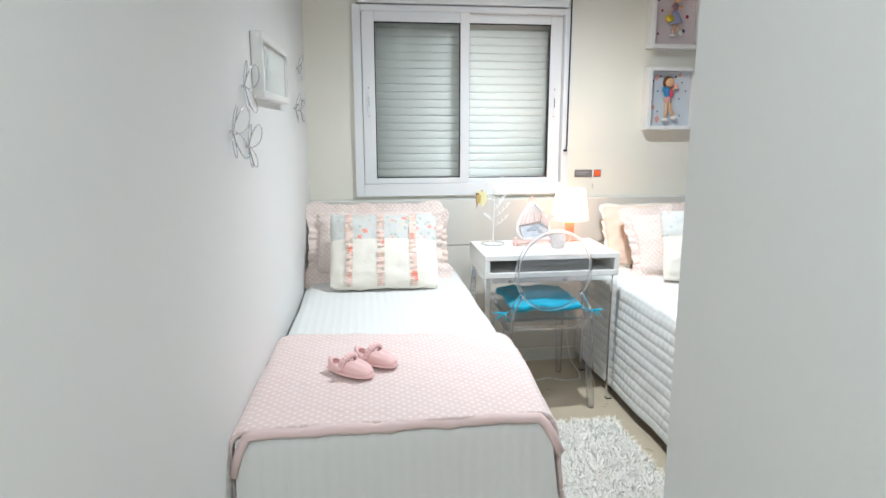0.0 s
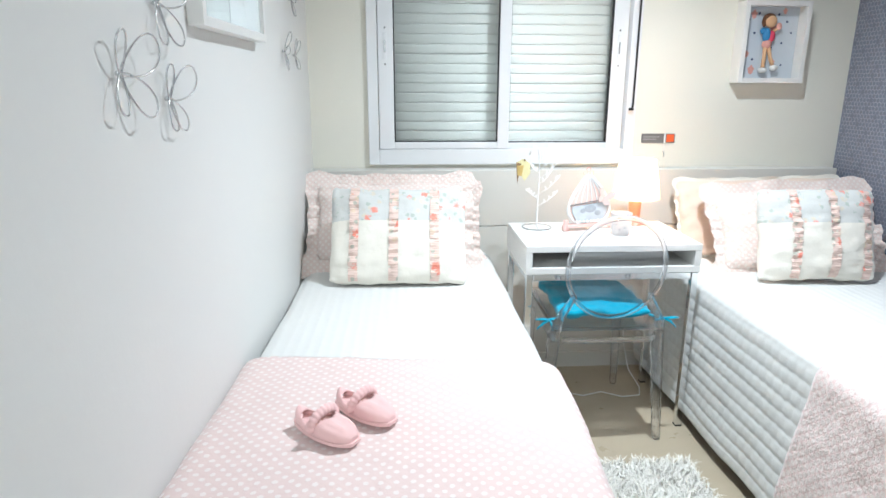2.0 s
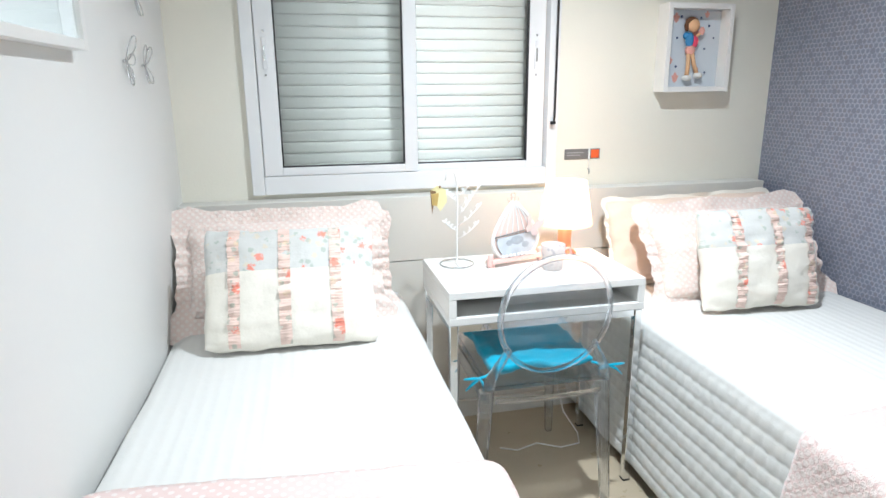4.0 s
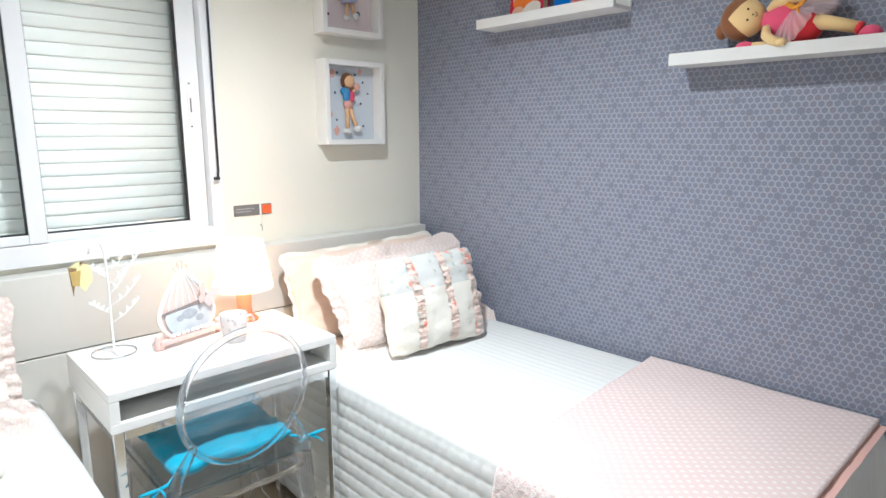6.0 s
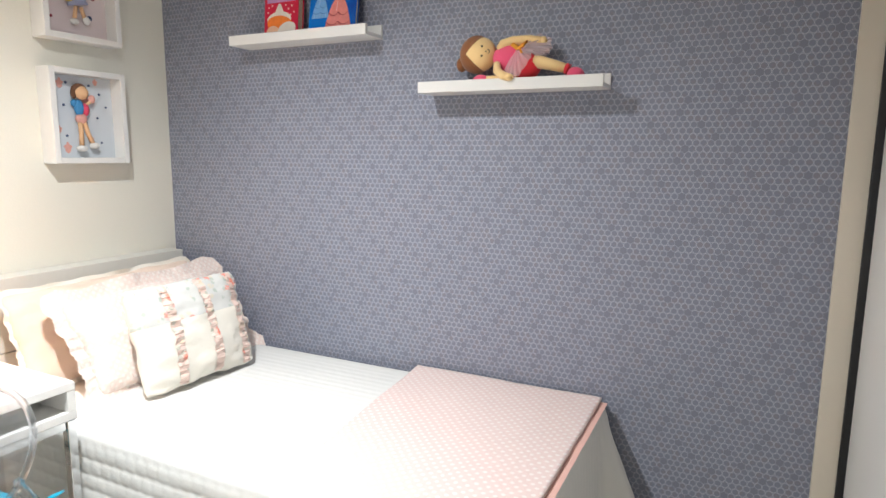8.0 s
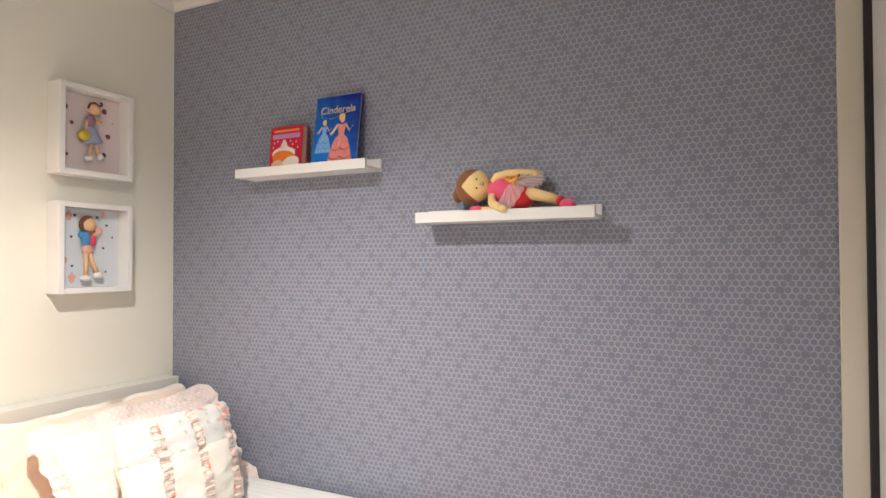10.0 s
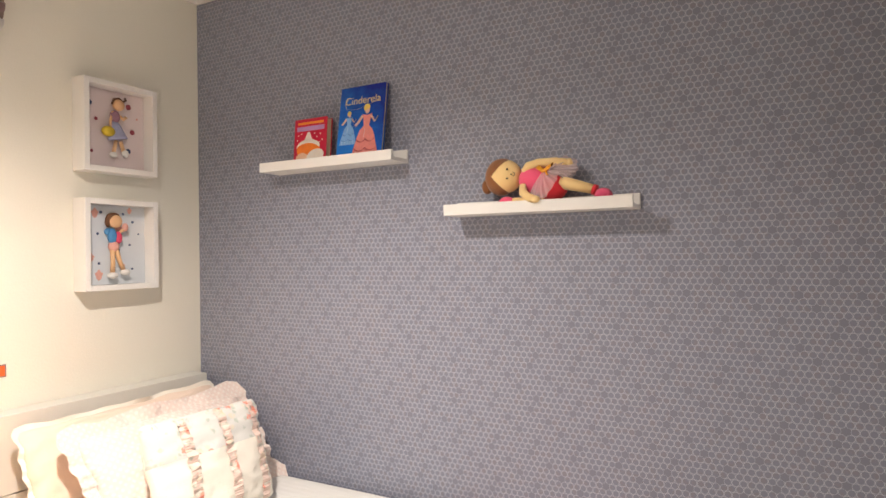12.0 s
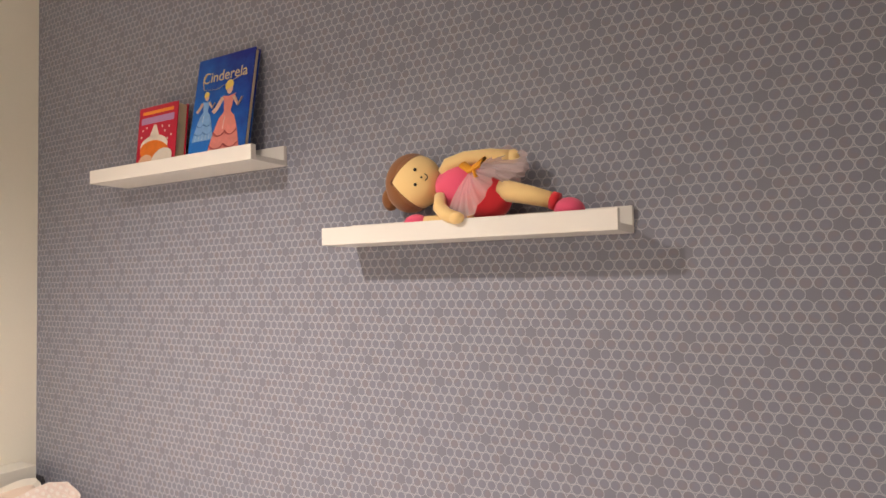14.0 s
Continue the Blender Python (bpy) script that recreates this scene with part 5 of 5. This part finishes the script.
def fan(origin, tips, bm, mat, seed):
    """A crumpled piece of tulle that spreads from origin to a line of tips."""
    own = bmesh.new()
    o, rows, n = Vector(origin), [], 26
    for i in range(n + 1):
        k = i / n * (len(tips) - 1)
        j = min(int(k), len(tips) - 2)
        tip = Vector(tips[j]).lerp(Vector(tips[j + 1]), k - j)
        row = []
        for r in range(6):
            f = r / 5
            p = o.lerp(tip, f)
            p.x -= 0.010 * math.sin(math.pi * f) + 0.006 * f * math.sin(i * 1.7 + seed)
            p.z += 0.004 * f * wave(i * 0.6, seed, f)
            row.append(own.verts.new(p))
        rows.append(row)
    for a, c in zip(rows, rows[1:]):
        for r in range(5):
            f = own.faces.new((a[r], c[r], c[r + 1], a[r + 1]))
            f.material_index, f.smooth = mat, True
    return join(bm, own)


HC = Vector((DX0, 2.182, 1.690))
b = blob(HC, (0.044, 0.056, 0.054), None, 0, 56, pose(0, 0, 0, 10))
for own in (b,):
    for sz in (-1, 1):
        bmesh.ops.bisect_plane(own, geom=own.verts[:] + own.edges[:] + own.faces[:], plane_co=HC + Vector((0, 0.034, -0.002)), plane_no=(0, 1, sz * 0.95), dist=1e-5)
for f in b.faces:
    q = f.calc_center_median() - HC
    if q.y > 0.034 - 0.95 * abs(q.z + 0.002) or q.x > 0.016:
        f.material_index = 1
hair = blob(HC + Vector((0.006, 0.014, 0)), (0.046, 0.056, 0.060), None, 1, 56, pose(0, 0, 0, 10))
for sz in (-1, 1):
    bmesh.ops.bisect_plane(hair, geom=hair.verts[:] + hair.edges[:] + hair.faces[:], plane_co=HC + Vector((0, 0.040, -0.002)), plane_no=(0, 1, sz * 0.95), dist=1e-5)
cut = [f for f in hair.faces if (f.calc_center_median() - HC).y < 0.040 - 0.95 * abs((f.calc_center_median() - HC).z + 0.002) and f.calc_center_median().x < HC.x + 0.01]
bmesh.ops.delete(hair, geom=cut, context="FACES")
join(b, hair)
blob((DX0 + 0.006, 2.248, 1.662), (0.018, 0.018, 0.024), b, 1, 20)
for yy, zz in ((2.160, 1.708), (2.160, 1.679)):
    blob((DX0 - 0.0395, yy, zz), (0.003, 0.0032, 0.0032), b, 2, 10)
tube([(DX0 - 0.0335, 2.142, 1.699), (DX0 - 0.0315, 2.1375, 1.695), (DX0 - 0.0315, 2.137, 1.690), (DX0 - 0.0335, 2.141, 1.686)], 0.0011, 6, bm=b, mat=2)
blob((DX0 - 0.0375, 2.147, 1.692), (0.002, 0.0022, 0.0022), b, 2, 8)
blob((DX0, 2.078, 1.672), (0.036, 0.058, 0.044), b, 3, 24, pose(0, 0, 0, 6))
blob((DX0 + 0.002, 2.024, 1.645), (0.037, 0.046, 0.042), b, 4, 24, pose(0, 0, 0, -8))
# one arm bent over the body, the other over the lip
tube([(DX0 - 0.012, 2.112, 1.700), (DX0 - 0.016, 2.098, 1.714), (DX0 - 0.012, 2.066, 1.723), (DX0 - 0.008, 2.015, 1.723), (DX0 - 0.006, 1.972, 1.717)], [0.012, 0.0145, 0.014, 0.014, 0.0125], 10, bm=b, mat=0)
blob((DX0 - 0.006, 1.970, 1.717), (0.0135, 0.012, 0.0135), b, 0, 12)
tube([(DX0 - 0.028, 2.112, 1.655), (DX0 - 0.040, 2.106, 1.630), (DX0 - 0.052, 2.084, 1.614), (DX0 - 0.060, 2.062, 1.607)], [0.011, 0.0135, 0.0135, 0.012], 10, bm=b, mat=0)
blob((DX0 - 0.061, 2.060, 1.607), (0.013, 0.015, 0.011), b, 0, 12)
# legs
tube([(DX0 - 0.006, 1.995, 1.658), (DX0 - 0.010, 1.94, 1.644), (DX0 - 0.010, 1.893, 1.630)], [0.021, 0.0175, 0.0145], 12, bm=b, mat=0)
tube([(DX0 - 0.010, 1.897, 1.631), (DX0 - 0.010, 1.886, 1.627)], [0.0165, 0.0165], 12, bm=b, mat=4)
blob((DX0 - 0.010, 1.866, 1.612), (0.024, 0.027, 0.022), b, 3, 18, pose(0, 0, 0, 8))
tube([(DX0 - 0.012, 2.05, 1.602), (DX0 - 0.022, 2.11, 1.604), (DX0 - 0.026, 2.146, 1.605)], [0.016, 0.015, 0.014], 10, bm=b, mat=0)
blob((DX0 - 0.028, 2.166, 1.606), (0.020, 0.026, 0.017), b, 3, 16)
# tulle skirt and ribbon
fan((DX0 - 0.034, 2.044, 1.694), [(DX0 - 0.046, 2.082, 1.622), (DX0 - 0.056, 2.060, 1.600), (DX0 - 0.054, 2.030, 1.612), (DX0 - 0.046, 1.998, 1.660), (DX0 - 0.036, 1.992, 1.690)], b, 5, 1.0)
fan((DX0 - 0.020, 2.040, 1.704), [(DX0 - 0.020, 1.985, 1.668), (DX0 - 0.012, 1.950, 1.690), (DX0 + 0.0, 1.945, 1.722), (DX0 + 0.01, 1.985, 1.742)], b, 5, 2.3)
fan((DX0 - 0.006, 2.044, 1.706), [(DX0 + 0.012, 1.975, 1.660), (DX0 + 0.02, 1.948, 1.700), (DX0 + 0.024, 1.965, 1.735)], b, 5, 4.1)
tube([(DX0 - 0.034, 2.060, 1.708), (DX0 - 0.042, 2.040, 1.694), (DX0 - 0.044, 2.022, 1.700), (DX0 - 0.040, 2.012, 1.712), (DX0 - 0.042, 2.034, 1.698), (DX0 - 0.044, 2.026, 1.678)], 0.0085, 8, bm=b, mat=6, flat=0.5)
doll = part("rag_doll", b, [FELT, FELT_HAIR, BLACK, FELT_PINK, FELT_RED, TULLE, plain("orange_ribbon", (0.80, 0.33, 0.02), 0.6)])
doll.location = (0, -0.002, 0.003)
tagged(doll, "rag doll in pink with a tulle skirt, lying on the ledge", "doll")

# ---- slippers ----
def slipper(m, seed, label):
    """A flat cloth slipper, toe towards +y: sole, low heel wall, domed toe, gathered elastic band."""
    th = thing("slipper", m, label, "slipper", "pink slippers")
    L, n = 0.157, 26
    def half(k):
        return 0.037 * (math.sin(math.pi * min(1, max(0, 0.03 + 0.955 * k))) ** 0.40) * (0.80 + 0.32 * k)
    ks = [i / n for i in range(n + 1)]
    turn = Matrix(((1, 0, 0, 0), (0, 0, 1, 0), (0, -1, 0, 0), (0, 0, 0, 1)))
    def flat(scale, thick, z):
        edge = [(half(k) * scale, (0.5 + (k - 0.5) * scale) * L) for k in ks]
        return move(plate(edge + [(-x, y) for x, y in reversed(edge)], thick), pose(0, 0, z) @ turn)
    part("sole", flat(1.05, 0.007, 0.0), SLIPPER, th)
    part("insole", flat(0.9, 0.002, 0.0095), SLIPPER, th)
    part("lining", blob((0, 0.50 * L, 0.017), (0.026, 0.026, 0.012), seg=14), CORAL_CLOTH, th, "coral lining")
    own = bmesh.new()
    uv = own.loops.layers.uv.new("UVMap")
    rows = []
    for k in ks:
        h = 0.024 + 0.008 * max(0.0, 1 - k / 0.25) ** 2 if k < 0.50 else 0.040 * max(0.05, 1 - ((k - 0.50) / 0.53) ** 2.4) ** 0.6
        if 0.30 < k < 0.50:
            h += 0.016 * (k - 0.30) / 0.20
        w = half(k) * 1.02
        row = []
        for j in range(17):
            a = math.pi * j / 16
            pinch = (0.007 * math.exp(-((j - 8) / 1.2) ** 2) + 0.004 * math.exp(-((j - 4.5) / 0.8) ** 2)) * max(0.0, math.sin(math.pi * (k - 0.5) / 0.45)) * (k > 0.5) * (k < 0.95)
            crease = 0.0022 * wave(k * 10, j * 0.6, seed) * (1 if k > 0.3 else 0.5)
            row.append(own.verts.new((w * math.cos(a) * (1 + 0.03 * math.sin(a)), k * L, 0.005 + h * math.sin(a) ** 0.7 - pinch + crease)))
        rows.append(row)
    for i in range(n):
        for j in range(16):
            k = (i + 0.5) / n
            if 0.10 < k < 0.60 and abs(j - 7.5) < 5.0 * math.sin(math.pi * (k - 0.08) / 0.54) ** 0.5:
                continue
            f = own.faces.new((rows[i][j], rows[i][j + 1], rows[i + 1][j + 1], rows[i + 1][j]))
            f.smooth = True
            for l in f.loops:
                l[uv].uv = (l.vert.co.x, l.vert.co.y)
    own.faces.new(rows[n])
    up = part("upper", own, SLIPPER, th)
    thicken(up, 0.004)
    pts, rad = [], []
    for i in range(49):
        a = math.pi * i / 48
        pts.append((0.038 * math.cos(a), (0.44 + 0.06 * math.sin(a)) * L, 0.014 + 0.038 * math.sin(a) ** 0.8))
        rad.append(0.0058 + 0.0030 * abs(math.sin(i * 0.8)))
    part("gathered_band", tube(pts, rad, 10, flat=1.3), SLIPPER, th, "gathered pink elastic band")
    return th


SLZ = BTOP + 0.030
slipper(pose(-0.144, 2.085, SLZ, -1, 0, -127), 1.0, "pink cloth slipper with a gathered band on the throw")
slipper(pose(-0.064, 2.165, SLZ, -1, 0, -130), 4.0, "pink cloth slipper with a gathered band on the throw")

# ---- rug ----
rug = thing("rug", pose(0.84, 2.36, 0), "small white shaggy rug between the beds", "rug")
part("backing", box(-0.245, 0.245, -0.39, 0.39, 0.0005, 0.012, 0.004), OFFW, rug)
rng = random.Random(5)
verts, faces = [], []
for i in range(9000):
    x, y = rng.uniform(-0.25, 0.25), rng.uniform(-0.395, 0.395)
    ang, ln, bend = rng.uniform(0, 6.283), rng.uniform(0.022, 0.042), rng.uniform(0.3, 1.3)
    dx, dy, w = math.cos(ang), math.sin(ang), rng.uniform(0.0012, 0.0024)
    base = len(verts)
    for k in range(3):
        f = k / 2
        out, zz = ln * math.sin(bend * f) * f, 0.010 + ln * f * math.cos(bend * f * 0.9)
        ww = w * (1.2 - 0.7 * f)
        verts += [(x + dx * out - dy * ww, y + dy * out + dx * ww, zz), (x + dx * out + dy * ww, y + dy * out - dx * ww, zz)]
    faces += [(base, base + 1, base + 3, base + 2), (base + 2, base + 3, base + 5, base + 4)]
me = bpy.data.meshes.new("pile")
me.from_pydata(verts, [], faces)
me.materials.append(plain("white_shag", (0.87, 0.85, 0.79), 0.9, 0, 0.1))
pile = new("pile", me)
pile.parent = rug
pile["kind"] = "stuff"

# ---- ceiling lamps ----
GLOW = bpy.data.materials.new("lamp_diffuser")
GLOW.use_nodes = True
GLOW.node_tree.nodes["Principled BSDF"].inputs["Emission Color"].default_value = (1, 0.95, 0.88, 1)
GLOW.node_tree.nodes["Principled BSDF"].inputs["Emission Strength"].default_value = 14


def pendant(x, y, z, label):
    th = thing("ceiling_light", pose(x, y, CEIL), label, "ceiling light", "round ceiling lights")
    d = CEIL - z
    part("canopy", lathe([(0.002, -0.001), (0.05, -0.001), (0.05, -0.012), (0.02, -0.02), (0.002, -0.02)], 32, cap=False), LACQUER, th)
    part("stem", tube([(0, 0, -0.018), (0, 0, -d + 0.075)], 0.008, 10), LACQUER, th)
    part("cup", lathe([(0.006, -d + 0.08), (0.05, -d + 0.078), (0.085, -d + 0.06), (0.088, -d + 0.012), (0.084, -d + 0.012), (0.08, -d + 0.055), (0.006, -d + 0.072)], 40, cap=False), LACQUER, th)
    part("diffuser", lathe([(0.002, -d + 0.018), (0.08, -d + 0.018), (0.083, -d + 0.024), (0.083, -d + 0.03)], 40, cap=False), GLOW, th, "bright round diffuser")


def downlight(x, y, label):
    th = thing("ceiling_light", pose(x, y, CEIL), label, "ceiling light", "round ceiling lights")
    part("ring", lathe([(0.082, -0.001), (0.104, -0.001), (0.106, -0.006), (0.098, -0.014), (0.084, -0.012)], 40, cap=False), LACQUER, th)
    part("diffuser", lathe([(0.002, -0.010), (0.08, -0.010), (0.083, -0.004), (0.083, -0.001)], 40, cap=False), GLOW, th, "bright round diffuser")


pendant(LX, LY, LZ, "round white drop light, lit, over the room")
# unseen fixture added to go with the entrance fill
downlight(0.0, -0.35, "round white ceiling light, lit, added unseen over the entrance")
